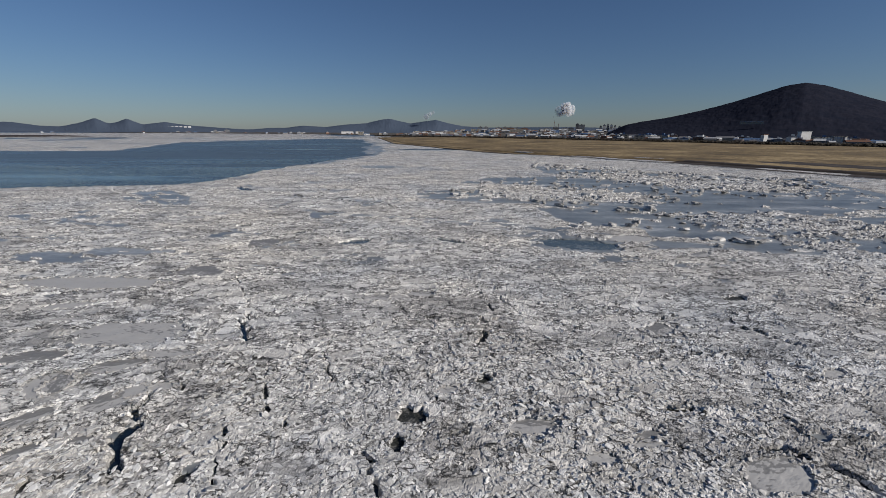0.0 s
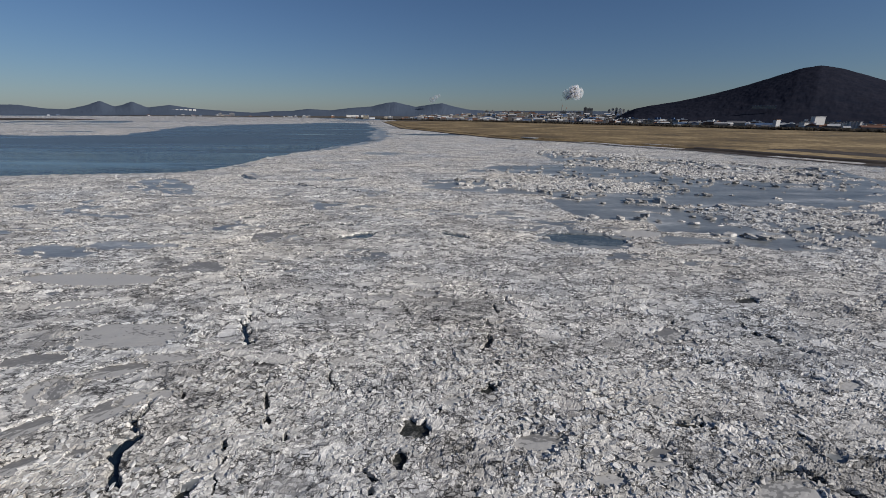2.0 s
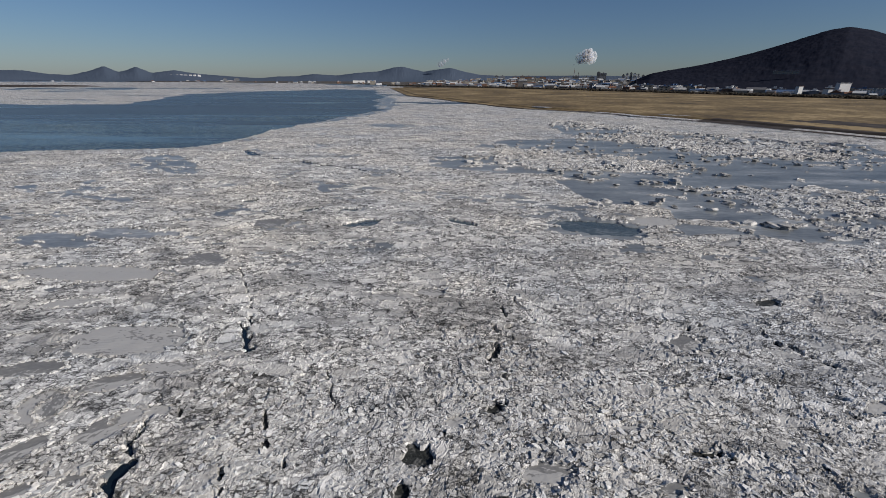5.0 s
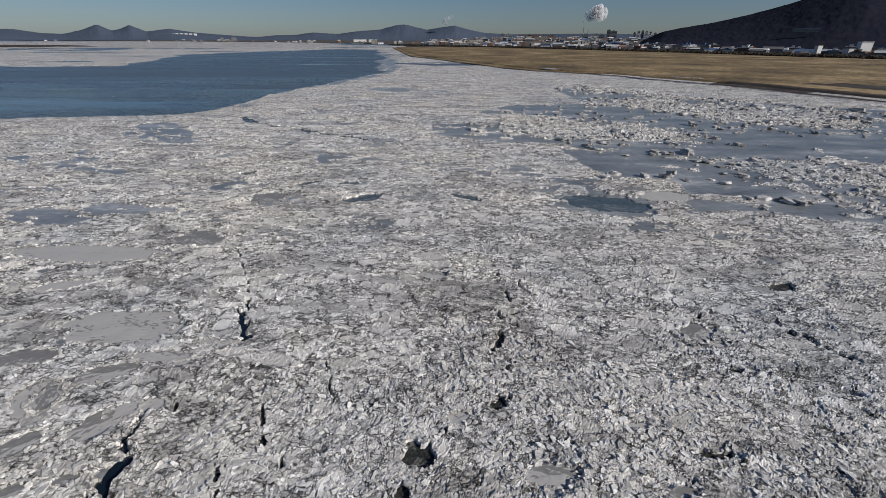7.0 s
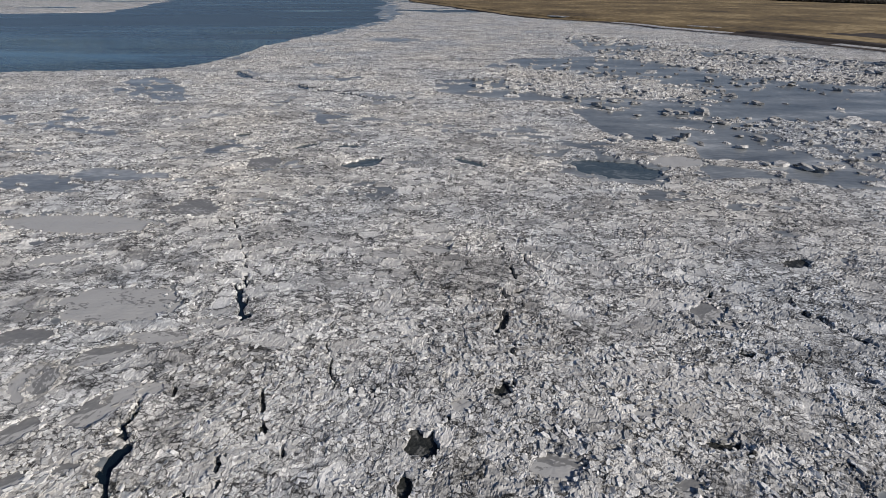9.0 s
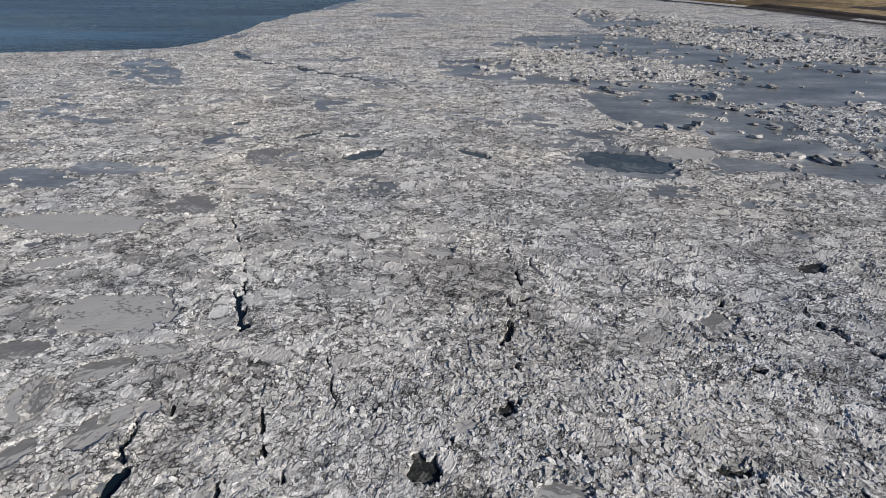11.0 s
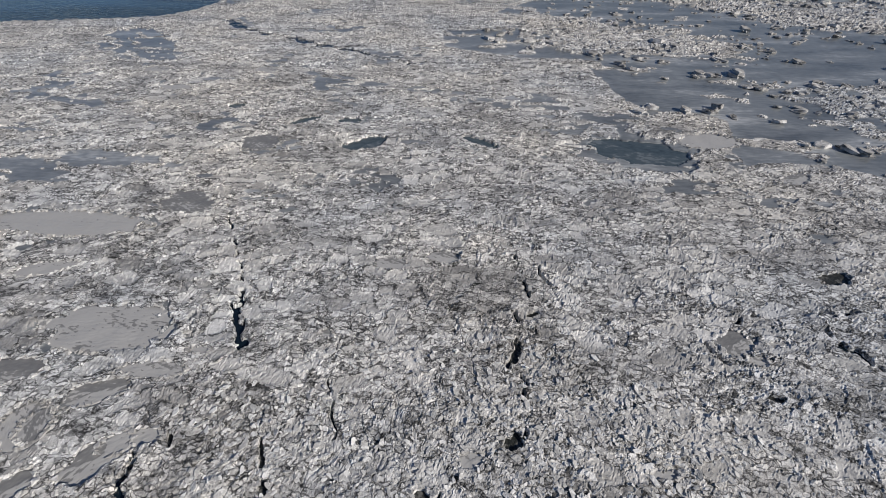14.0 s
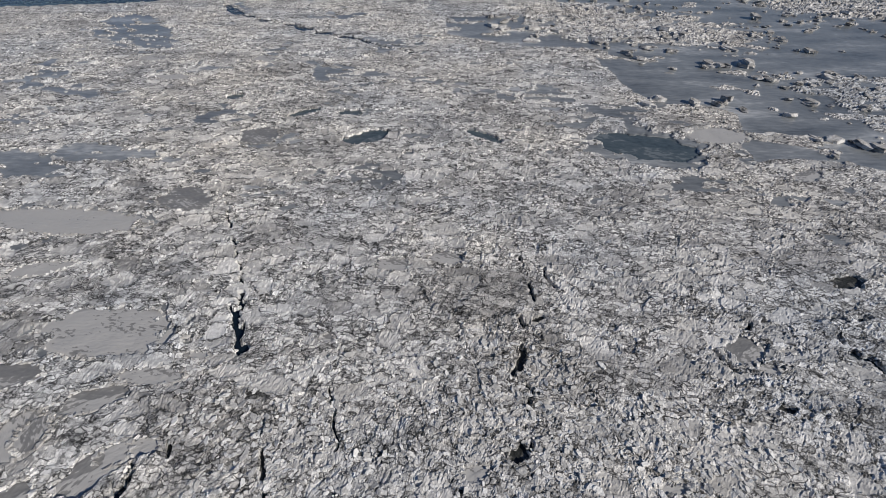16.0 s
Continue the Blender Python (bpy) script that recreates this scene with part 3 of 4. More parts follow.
        fade = (1 + (0.55 if size > 0.5 else 0.3) * ramp01(far, 45, 130)) * (1 - 0.35 * ramp01(far, 200, 500))
        high, tilt = high * fade, tilt * fade
        seam = 1 - ramp01(f2 - f1, 0.0, 0.12)
        z = z + high * own ** 1.7 + tilt * ((own2 - 0.5) * dx + (own3 - 0.5) * dy) * 2 + high * seam * np.where(own2 > 0.62, 0.9, -1.1)
    calm = 0.32 + 0.40 * ramp01(fbm(x / 3.2, y / 2.4, 4, 131), 0.36, 0.62) + 0.5 * banded
    z = z * calm + 0.20 * ramp01(fbm(wx / 3.1, wy / 2.2, 3, 91), 0.58, 0.8) * calm - 0.03
    z = THIN_Z + (z - THIN_Z + 0.02) * rubble + 0.012 * (fbm(x * 1.3, y * 0.7, 3, 95) - 0.5)
    return z - 0.5 * gone, rubble


# ---- the river: water and ice ----
def sheet(name, mat, z, x0, x1, y0, y1, n=2):
    xs, ys = np.linspace(x0, x1, n), np.linspace(y0, y1, n)
    gx, gy = np.meshgrid(xs, ys)
    return quads(name, np.stack([gx.ravel(), gy.ravel(), np.full(gx.size, z)], 1), grid_faces(n, n), mat)


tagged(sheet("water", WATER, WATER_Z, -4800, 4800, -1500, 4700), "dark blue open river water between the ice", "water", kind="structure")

angles = np.arange(-0.86, 0.86, 0.0016)
radii = [33.0]
while radii[-1] < 1180:
    radii.append(radii[-1] * (1.0028 if radii[-1] < 150 else 1.0055))
radii = np.array(radii)
rr, aa = np.meshgrid(radii, angles, indexing="ij")
ix_, iy_ = (rr * np.sin(aa)).ravel(), (rr * np.cos(aa) - 20).ravel()
iz_, rub_ = ice(ix_, iy_)
faces = grid_faces(len(radii), len(angles))
high_ = iz_[faces].max(1)
mean_ = rub_[faces].mean(1)
cx_, cy_ = ix_[faces[:, 0]], iy_[faces[:, 0]]
LAND = SHORE + [(3000, -60), (3000, 4600), (-145, 4600)]
dry = (polygon(cx_, cy_, LAND) < 6) & (high_ > WATER_Z - 0.12)
places = np.stack([ix_, iy_, iz_], 1)
tagged(quads("pack_ice", places, faces[dry & (mean_ > 0.3)], ICE), "grey-white broken pack ice covering the river", "ice", kind="stuff")
tagged(quads("thin_ice", places, faces[dry & (mean_ <= 0.3)], THIN, True), "smooth blue-grey new ice on the river", "ice", kind="stuff")
# the ice goes on, coarser, beside and behind the drone
gx, gy = np.meshgrid(np.arange(-420, 300, 2.5), np.arange(-260, 190, 2.5))
gx, gy = gx.ravel() + 0.8 * (chance(gx.ravel(), gy.ravel(), 3) - 0.5), gy.ravel()
gz, gr = ice(gx, gy)
ff = grid_faces(180, 288)
mx, my = gx[ff].mean(1), gy[ff].mean(1)
out = ((np.abs(np.arctan2(mx, my + 20)) > 0.84) | (np.hypot(mx, my + 20) < 36)) & (gz[ff].max(1) > -0.4) & (polygon(mx, my, LAND) < 2)
tagged(quads("pack_ice", np.stack([gx, gy, gz - 0.03], 1), ff[out], ICE), "grey-white broken pack ice covering the river", "ice", kind="stuff")


def skin(e, mat, label):
    """A sheet of dark new ice or slush over a pool, held by the pack ice round it."""
    bm = bmesh.new()
    fan = [bm.verts.new((1.5 * e[2] * math.cos(0.2618 * i), 1.5 * e[3] * math.sin(0.2618 * i), 0)) for i in range(24)]
    bm.faces.new(fan)
    made = bmesh.ops.extrude_face_region(bm, geom=bm.faces[:])
    bmesh.ops.translate(bm, verts=[v for v in made["geom"] if isinstance(v, bmesh.types.BMVert)], vec=(0, 0, 0.03))
    bmesh.ops.recalc_face_normals(bm, faces=bm.faces[:])
    ob = part("new_ice", bm, mat)
    ob.matrix_basis = pose(e[0], e[1], WATER_Z + 0.01, 0, 0, e[4])
    tagged(ob, label, "ice", kind="stuff")


for e in POOLS:
    if e[1] > 50:
        skin(e, SKIN, "dark blue-grey glassy new ice closing a pool")
    else:
        skin(e, SLUSH, "black wet slush filling a hole in pack ice")


# ---- floes ----
def floe(e, k):
    cx, cy, rx, ry, turn = e
    bm = bmesh.new()
    n, m = 36, 9
    loops = []
    for j in range(1, m + 1):
        ring = []
        for i in range(n):
            a = 6.2832 * i / n
            f = 1.12 * j / m
            x, y = rx * f * math.cos(a), ry * f * math.sin(a)
            z = 0.05 * noise.noise((x * 0.7 + k * 7, y * 0.7, 0)) + 0.02 * noise.noise((x * 2.5, y * 2.5 + k, 1))
            ring.append(bm.verts.new((x, y, z if j < m else -0.3)))
        loops.append(ring)
    mid = bm.verts.new((0, 0, 0))
    for i in range(n):
        bm.faces.new((mid, loops[0][i], loops[0][(i + 1) % n]))
        for p, q in zip(loops, loops[1:]):
            bm.faces.new((p[i], q[i], q[(i + 1) % n], p[(i + 1) % n]))
    for fc in bm.faces:
        fc.smooth = True
    ob = part("ice_floe", bm, FLOE)
    ob.matrix_basis = pose(cx, cy, -0.075, 0, 0, turn)
    rnd = random.Random(k)
    bm = bmesh.new()
    for i in range(int(16 * (rx + ry)) + 10):
        a, f = rnd.uniform(0, 6.2832), rnd.uniform(0.9, 1.12)
        r = rnd.uniform(0.05, 0.17)
        c = Vector((rx * f * math.cos(a), ry * f * math.sin(a), 0.02))
        pts = [bm.verts.new(c + Vector((rnd.uniform(-1, 1) * r * 1.6, rnd.uniform(-1, 1) * r * 1.2, rnd.uniform(-0.6, 1) * r))) for _ in range(8)]
        made = bmesh.ops.convex_hull(bm, input=pts)
        bmesh.ops.delete(bm, geom=[v for v in made["geom_interior"] if isinstance(v, bmesh.types.BMVert)], context='VERTS')
    tagged(part("rim", bm, BLOCK, ob, "raised rim of crumbled white ice"), kind="stuff")
    return tagged(ob, "flat grey ice floe frozen into the pack ice" if rx < 4 else "large smooth grey ice floe frozen into pack ice", "ice floe", "ice floes")


for k, e in enumerate(FLOES):
    floe(e, k)


# ---- ice blocks ----
def block(k):
    """A heap of tilted slabs, broken off and frozen in."""
    rnd = random.Random(100 + k)
    bm = bmesh.new()
    for s in range(rnd.randint(2, 4)):
        w, d, h = rnd.uniform(0.5, 1.1), rnd.uniform(0.4, 0.9), rnd.uniform(0.14, 0.32)
        m = pose(rnd.uniform(-0.45, 0.45), rnd.uniform(-0.35, 0.35), 0.08 + 0.17 * s, rnd.uniform(-20, 20), rnd.uniform(-20, 20), rnd.uniform(0, 180))
        pts = []
        for i in range(7):
            a = 6.2832 * i / 7 + rnd.uniform(-0.3, 0.3)
            f = rnd.uniform(0.75, 1.1)
            for z, g in ((-h, 0.92), (h * rnd.uniform(0.5, 1.2), rnd.uniform(0.8, 1.0))):
                pts.append(bm.verts.new(m @ Vector((w * f * g * math.cos(a), d * f * g * math.sin(a), z))))
        made = bmesh.ops.convex_hull(bm, input=pts)
        bmesh.ops.delete(bm, geom=[v for v in made["geom_interior"] if isinstance(v, bmesh.types.BMVert)], context='VERTS')
    return tagged(part("ice_block", bm, BLOCK), "heaped white ice block standing in thin new ice", "ice block", "ice blocks in the thin ice")


kinds = [block(k) for k in range(9)]
rnd = random.Random(4)
spots = [(3.9, 111, 1.5), (5.6, 108.7, 1.2), (9, 109.1, 1.3), (11.8, 109.6, 1.1), (19.7, 106.3, 1.2), (22.3, 100.8, 1.3), (26.3, 94.3, 1.3), (28, 92, 1.2), (33, 102, 0.9), (36.1, 102.2, 0.9), (38.2, 89.6, 1.4), (38.7, 86.4, 0.7)]
spots += [(43.8, 89.8, 1.5), (42.8, 84, 1.2), (44.3, 82.9, 0.9), (58, 97.7, 1.3), (40.6, 70.5, 0.9), (39.8, 64, 1.0), (42.2, 63.7, 1.1), (44.8, 61.9, 1.3), (13.1, 93.7, 1.3), (23.2, 72.6, 1.0), (25.3, 74.6, 1.3), (29.6, 73.6, 0.9)]
zx, zy = np.array([rnd.uniform(-6, 128) for _ in range(9000)]), np.array([rnd.uniform(58, 260) for _ in range(9000)])
inz = polygon(zx, zy, THIN_ZONE)
best = np.max([polygon(zx, zy, r) for r in RUBBLE_BANDS], 0)
shown = np.abs(np.arctan2(zx, zy + 5)) < 0.82
for x, y, a, b, s in zip(zx, zy, inz, best, shown):
    if s and a > -2 and len(spots) < 290 and rnd.random() < (0.22 if b > -2 else 0.05 * max(0, 1 + b / 15)):
        spots.append((x, y, rnd.uniform(0.35, 0.85) * (1.6 if rnd.random() < 0.12 else 1) * (0.8 + y / 250)))
for k, (x, y, s) in enumerate(spots):
    base = kinds[k % 9]
    m = pose(x, y, THIN_Z - 0.02, 0, 0, rnd.uniform(0, 360))
    if k < 9:
        ob = base
        ob.matrix_basis = m
    else:
        ob = copy_thing(base, m)
    ob.scale = (s * 1.25, s * rnd.uniform(0.7, 1.0), s * rnd.uniform(0.5, 0.8))
# the lesser lumps along the heaped bands
lump = np.random.default_rng(9)
qx, qy = lump.uniform(-8, 128, 60000), lump.uniform(48, 250, 60000)
near_band = np.max([polygon(qx, qy, r) for r in RUBBLE_BANDS], 0)
odds = np.where(near_band > -3, 0.11, 0.07 * np.clip(1 + near_band / 14, 0, 1)) * ramp01(fbm(qx / 5, qy / 3, 3, 301), 0.40, 0.62) + 0.03 * (fbm(qx / 7, qy / 3, 3, 303) > 0.64)
pickd = np.nonzero((lump.random(60000) < odds) & (polygon(qx, qy, THIN_ZONE) > 0) & (np.abs(np.arctan2(qx, qy + 5)) < 0.84))[0]
lv, lf, base = [], [], 0
for i in pickd[:2600]:
    me = kinds[i % 9].data
    w = lump.uniform(0.22, 0.7) * (0.85 + qy[i] / 300)
    m = Matrix.LocRotScale((qx[i], qy[i], THIN_Z - 0.01), Euler((lump.normal(0, 0.12), lump.normal(0, 0.12), lump.uniform(0, 6.28))), (w * 1.4, w, w * lump.uniform(0.5, 0.9)))
    lv += [m @ v.co for v in me.vertices]
    lf += [tuple(base + j for j in p.vertices) for p in me.polygons]
    base += len(me.vertices)
me = bpy.data.meshes.new("ice_lumps")
me.from_pydata(lv, [], lf)
me.materials.append(BLOCK)
tagged(new("ice_lumps", me), "small broken lumps of ice frozen into thin ice", "ice", kind="stuff")


# ---- the bank and the reed marsh ----
def bank():
    """Strips along the shore: a dark mud step, an icy ledge, a second step, then reed."""
    way = [Vector((x, y)) for x, y in SHORE]
    pts, step = [], 3.0
    for a, b in zip(way, way[1:]):
        k = max(1, int((b - a).length / step))
        pts += [a.lerp(b, i / k) for i in range(k)]
    px, py = np.array([p.x for p in pts]), np.array([p.y for p in pts])
    kernel = np.ones(9) / 9
    sx, sy = np.convolve(np.pad(px, 4, "edge"), kernel, "valid"), np.convolve(np.pad(py, 4, "edge"), kernel, "valid")
    tx, ty = np.gradient(sx), np.gradient(sy)
    tl = np.hypot(tx, ty)
    nx, ny = -ty / tl, tx / tl
    d = np.array([-4, -1, 0, 0.8, 1.6, 3, 5, 8, 11, 12, 12.8, 14, 17, 21, 26, 33, 42, 54, 70, 90, 115, 150, 200, 260, 330, 420], float)
    z = np.array([-0.6, -0.4, -0.1, 0.35, 0.5, 0.45, 0.4, 0.45, 0.5, 0.9, 1.2, 1.35, 1.4, 1.45, 1.5, 1.5, 1.5, 1.55, 1.6, 1.6, 1.6, 1.6, 1.6, 1.6, 1.6, 1.6])
    u = np.arange(len(sx))[:, None]
    dd = d[None, :] + 0 * u
    wob = 5 * (fbm(u / 9.0 + 0 * dd, 0 * dd + 3.1, 3, 201) - 0.5) + 3 * (fbm(u / 3.0 + 0 * dd, dd / 30, 2, 205) - 0.5)
    dw = dd + wob * np.clip((dd + 1) / 3, 0, 1) * np.clip((60 - dd) / 40, 0, 1)
    x, y = sx[:, None] + nx[:, None] * dw, sy[:, None] + ny[:, None] * dw
    zz = z[None, :] + 0.25 * (fbm(u / 5.0 + 0 * dd, dd / 4, 3, 211) - 0.5) * (dd > 0)
    return np.stack([x.ravel(), y.ravel(), zz.ravel()], 1), len(sx), len(d), d


bv, bn, bd, boff = bank()
bf = grid_faces(bn, bd)
off = boff[bf[:, 0] % bd]
near_ = bv[bf[:, 0], 1]
ledge = ((off >= 5) & (off < 11) & (near_ < 290) & (fbm(bf[:, 0] / bd / 7.0, near_ * 0, 3, 221) > 0.42)) | ((off < 0.5) & (near_ < 320))
reedy = off >= np.where(near_ > 300, 1.6, np.where(near_ > 235, 8, 17))
# bare mud runs between the reeds along the nearer bank
runs = fbm(bf[:, 0] // bd / 11.0, off * 0, 3, 231)
reedy &= ~((near_ < 225) & (off >= 33) & (off < 53) & (runs > 0.36)) & ~((near_ < 205) & (off >= 89) & (off < 114) & (runs > 0.45))
tagged(quads("mud_bank", bv, bf[~ledge & ~reedy], MUD), "dark wet mud bank stepped along the river", "river bank", kind="structure")
tagged(quads("ice_ledge", bv, bf[ledge], ICE), "frozen ledge of dirty ice along the bank", "ice", kind="structure")
tagged(quads("marsh", bv, bf[reedy & ~ledge], REED), "wide marsh of dry golden-brown reed", "marsh", kind="structure")


def plot(name, ring, z, mat, label, category):
    bm = bmesh.new()
    bm.faces.new([bm.verts.new((x, y, z)) for x, y in ring])
    bmesh.ops.triangulate(bm, faces=bm.faces[:])
    return tagged(part(name, bm, mat), label, category, kind="structure")


plot("ground", [(320, -900), (380, 0), (270, 160), (210, 260), (140, 380), (70, 480), (-60, 1060), (-250, 1700), (-700, 2100), (-1800, 2500), (-4700, 2500), (-4700, 4650), (4700, 4650), (4700, -900)],
     1.25, PLAIN, "flat brown winter land behind the marsh", "land")
far_r, far_a = np.geomspace(1150, 2750, 90), np.linspace(-0.86, 0.05, 380)
rr, aa = np.meshgrid(far_r, far_a, indexing="ij")
fx, fy = (rr * np.sin(aa)).ravel(), (rr * np.cos(aa) - 20).ravel()
fz = 0.05 + 0.5 * (chance(np.arange(fx.size), np.arange(fx.size) * 3, 5) - 0.3) + 1.6 * np.minimum(0, fbm(fx / 260, fy / 420, 3, 301) - 0.40) * 6
tagged(quads("pack_ice", np.stack([fx, fy, fz], 1), grid_faces(90, 380), FAR_ICE), "distant white pack ice before the far shore", "ice", kind="stuff")


def mound(name, e, z, high, mat, label, category, turn=-40):
    bm = bmesh.new()
    n = 36
    rings = [[bm.verts.new((e[2] * f * (1 + 0.22 * math.sin(3 * a + e[0]) + 0.12 * math.sin(7 * a)) * math.cos(a), e[3] * f * (1 + 0.2 * math.sin(2 * a + e[1]) + 0.1 * math.sin(9 * a)) * math.sin(a), h))
              for a in (6.2832 * i / n for i in range(n))] for f, h in ((1.0, -0.3), (0.9, 0.5 * high), (0.6, 0.9 * high), (0.25, high))]
    for p, q in zip(rings, rings[1:]):
        for i in range(n):
            bm.faces.new((p[i], p[(i + 1) % n], q[(i + 1) % n], q[i]))
    bm.faces.new(rings[-1])
    ob = part(name, bm, mat)
    ob.matrix_basis = pose(e[0], e[1], z, 0, 0, turn)
    return tagged(ob, label, category)


for e in ((118, 254, 5, 1.6), (124, 249, 3, 1.2), (62, 322, 7, 2)):
    mound("snow_patch", e, 1.3, 0.35, ICE, "patch of dirty snow lying on the reed bank", "snow")
mound("mud_flat", (-930, 985, 130, 60), 0.1, 3.2, MUD, "low brown mud flat rising from the river", "mud flat", 12)


# ---- hills ----
def polar(az, far, up):
    return (far * math.sin(radians(az)), far * math.cos(radians(az)), up)


def ridge(name, crest, far, deep, mat, label, rough, step, rows=26, kind=""):
    """A hill from its crest: bearing and height in degrees as seen from the river, at that distance."""
    az = np.arange(crest[0][0], crest[-1][0], step)
    el = np.interp(az, [c[0] for c in crest], [c[1] for c in crest])
    k = max(1, int(0.22 / step))
    el = np.convolve(np.pad(el, k, "edge"), np.ones(2 * k + 1) / (2 * k + 1), "valid")
    top = far * np.tan(np.radians(el)) + 16
    t = np.linspace(-1, 0.6, rows)
    tt, aa = np.meshgrid(t, az, indexing="ij")
    rr = far + deep * tt
    shape = np.cos(np.pi / 2 * np.clip(tt, -1, 1)) ** 1.25
    x, y = rr * np.sin(np.radians(aa)), rr * np.cos(np.radians(aa))
    big = fbm(x / (deep * 0.25), y / (deep * 0.25), 4, 401) - 0.5
    z = top[None, :] * shape * (1 + 0.35 * big * (1 - shape)) + rough * 2 * (fbm(x / 7, y / 11, 3, 411) - 0.5) * np.minimum(1, shape * 4) + rough * 1.5 * (fbm(x / 30, y / 30, 2, 409) - 0.5)
    ob = quads(name, np.stack([x.ravel(), y.ravel(), z.ravel() - 2], 1), grid_faces(rows, len(az)), mat, True)
    return tagged(ob, label, "hill", kind=kind)


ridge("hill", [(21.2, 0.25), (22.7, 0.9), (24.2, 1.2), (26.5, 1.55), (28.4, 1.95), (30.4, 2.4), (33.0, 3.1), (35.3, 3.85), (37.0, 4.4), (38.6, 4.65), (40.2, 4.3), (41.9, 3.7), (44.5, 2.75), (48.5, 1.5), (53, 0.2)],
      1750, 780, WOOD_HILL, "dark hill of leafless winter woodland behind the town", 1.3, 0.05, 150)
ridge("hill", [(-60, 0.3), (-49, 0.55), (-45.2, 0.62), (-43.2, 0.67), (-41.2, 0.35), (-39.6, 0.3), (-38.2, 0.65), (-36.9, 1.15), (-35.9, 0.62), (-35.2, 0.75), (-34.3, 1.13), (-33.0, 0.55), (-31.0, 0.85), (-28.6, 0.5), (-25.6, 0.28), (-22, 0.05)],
      3900, 500, FAR_HILL, "low hills on the far shore, painted blue with haze", 2.0, 0.06, kind="structure")
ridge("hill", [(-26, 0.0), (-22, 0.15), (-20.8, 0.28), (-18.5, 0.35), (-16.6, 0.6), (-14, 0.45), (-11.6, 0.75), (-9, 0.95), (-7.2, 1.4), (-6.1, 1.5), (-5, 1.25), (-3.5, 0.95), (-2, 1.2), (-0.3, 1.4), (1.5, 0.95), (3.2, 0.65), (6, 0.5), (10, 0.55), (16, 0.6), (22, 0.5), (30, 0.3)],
      4300, 500, FAR_HILL, "wooded hills beyond the town, painted blue with haze", 2.0, 0.06, kind="structure")


# ---- the town ----
def rise(az, far):
    """Height of the low ground on which the middle of the town climbs."""
    side = float(np.interp(az, [-6, 1, 8, 20, 27], [0, 0.5, 1, 1, 0]))
    return 1.3 + 20 * side * (0.5 - 0.5 * math.cos(math.pi * min(1, max(0, (far - 1150) / 950))))


rows_, cols_ = np.linspace(1150, 2600, 24), np.linspace(-6, 27, 60)
tagged(quads("ground", np.array([polar(a, r, rise(a, r) + 0.02) for r in rows_ for a in cols_]), grid_faces(24, 60), PLAIN, True), "low rising ground under the town", "land", kind="structure")


def building(k):
    """A house, hall or block with its roof and windows; its foot is the origin."""
    rnd = random.Random(500 + k)
    kind = ("house", "house", "house", "hall", "flats", "house", "shop", "hall")[k % 8]
    w, d, h = {"house": (10, 8, 4.2), "hall": (24, 13, 4.8), "flats": (18, 10, 8.5), "shop": (13, 10, 6.2)}[kind]
    w, d, h = w * rnd.uniform(0.8, 1.25), d * rnd.uniform(0.85, 1.2), h * rnd.uniform(0.85, 1.3)
    paint = PAINTS[(1, 4, 0, 1, 2, 4, 1, 4, 3, 1, 4, 0, 3, 4, 1, 2)[k % 16]]
    root = bpy.data.objects.new("house" if kind == "house" else "building", None)
    scene.collection.objects.link(root)
    bm = bmesh.new()
    box(bm, -w / 2, w / 2, -d / 2, d / 2, -1, h)
    part("wall", bm, paint, root)
    bm = bmesh.new()
    o = 0.5
    if kind in ("house", "hall"):
        r = h + d * (0.28 if kind == "house" else 0.16)
        v = [bm.verts.new(p) for p in ((-w / 2 - o, -d / 2 - o, h - 0.1), (w / 2 + o, -d / 2 - o, h - 0.1), (w / 2 + o, 0, r), (-w / 2 - o, 0, r), (-w / 2 - o, d / 2 + o, h - 0.1), (w / 2 + o, d / 2 + o, h - 0.1))]
        for q in ((0, 1, 2, 3), (3, 2, 5, 4), (0, 3, 4), (1, 5, 2), (0, 4, 5, 1)):
            bm.faces.new([v[i] for i in q])
    else:
        box(bm, -w / 2 - 0.2, w / 2 + 0.2, -d / 2 - 0.2, d / 2 + 0.2, h, h + 0.6)
        box(bm, -2, 2, -2, 2, h + 0.6, h + 3)
    part("roof", bm, ROOFS[rnd.randrange(4)], root)
    floors = max(1, int(h / 3.2))
    for f in range(floors):
        for i in range(2):
            bm = bmesh.new()
            x = (i - 0.5) * w * 0.45
            z = 1.0 + f * 3.1
            box(bm, x - w * 0.09, x + w * 0.09, -d / 2 - 0.06, -d / 2 + 0.1, z, z + 1.4)
            part("window", bm, GLASS, root)
    label = {"house": "small low house with a pitched roof in the riverside town", "hall": "long low hall with a shallow roof by the marsh", "flats": "pale block of flats in the town", "shop": "flat-roofed town building of several storeys"}[kind]
    return tagged(root, label, "house" if kind == "house" else "building", "buildings of the town")


protos = [building(k) for k in range(16)]
rnd = random.Random(9)
sites = []
for k in range(560):
    az = rnd.uniform(-4, 45) if k < 250 else rnd.uniform(-3, 26) if k < 525 else rnd.uniform(-44, -4)
    # the back of the marsh, seen from the river
    edge = float(np.interp(az, [-44, -25, -6, 0, 8, 20, 33, 45], [2700, 2500, 1500, 1250, 1080, 900, 760, 720]))
    sites.append((az, edge + (rnd.random() ** 1.2) * (1000 if -3 < az < 24 else 200)))
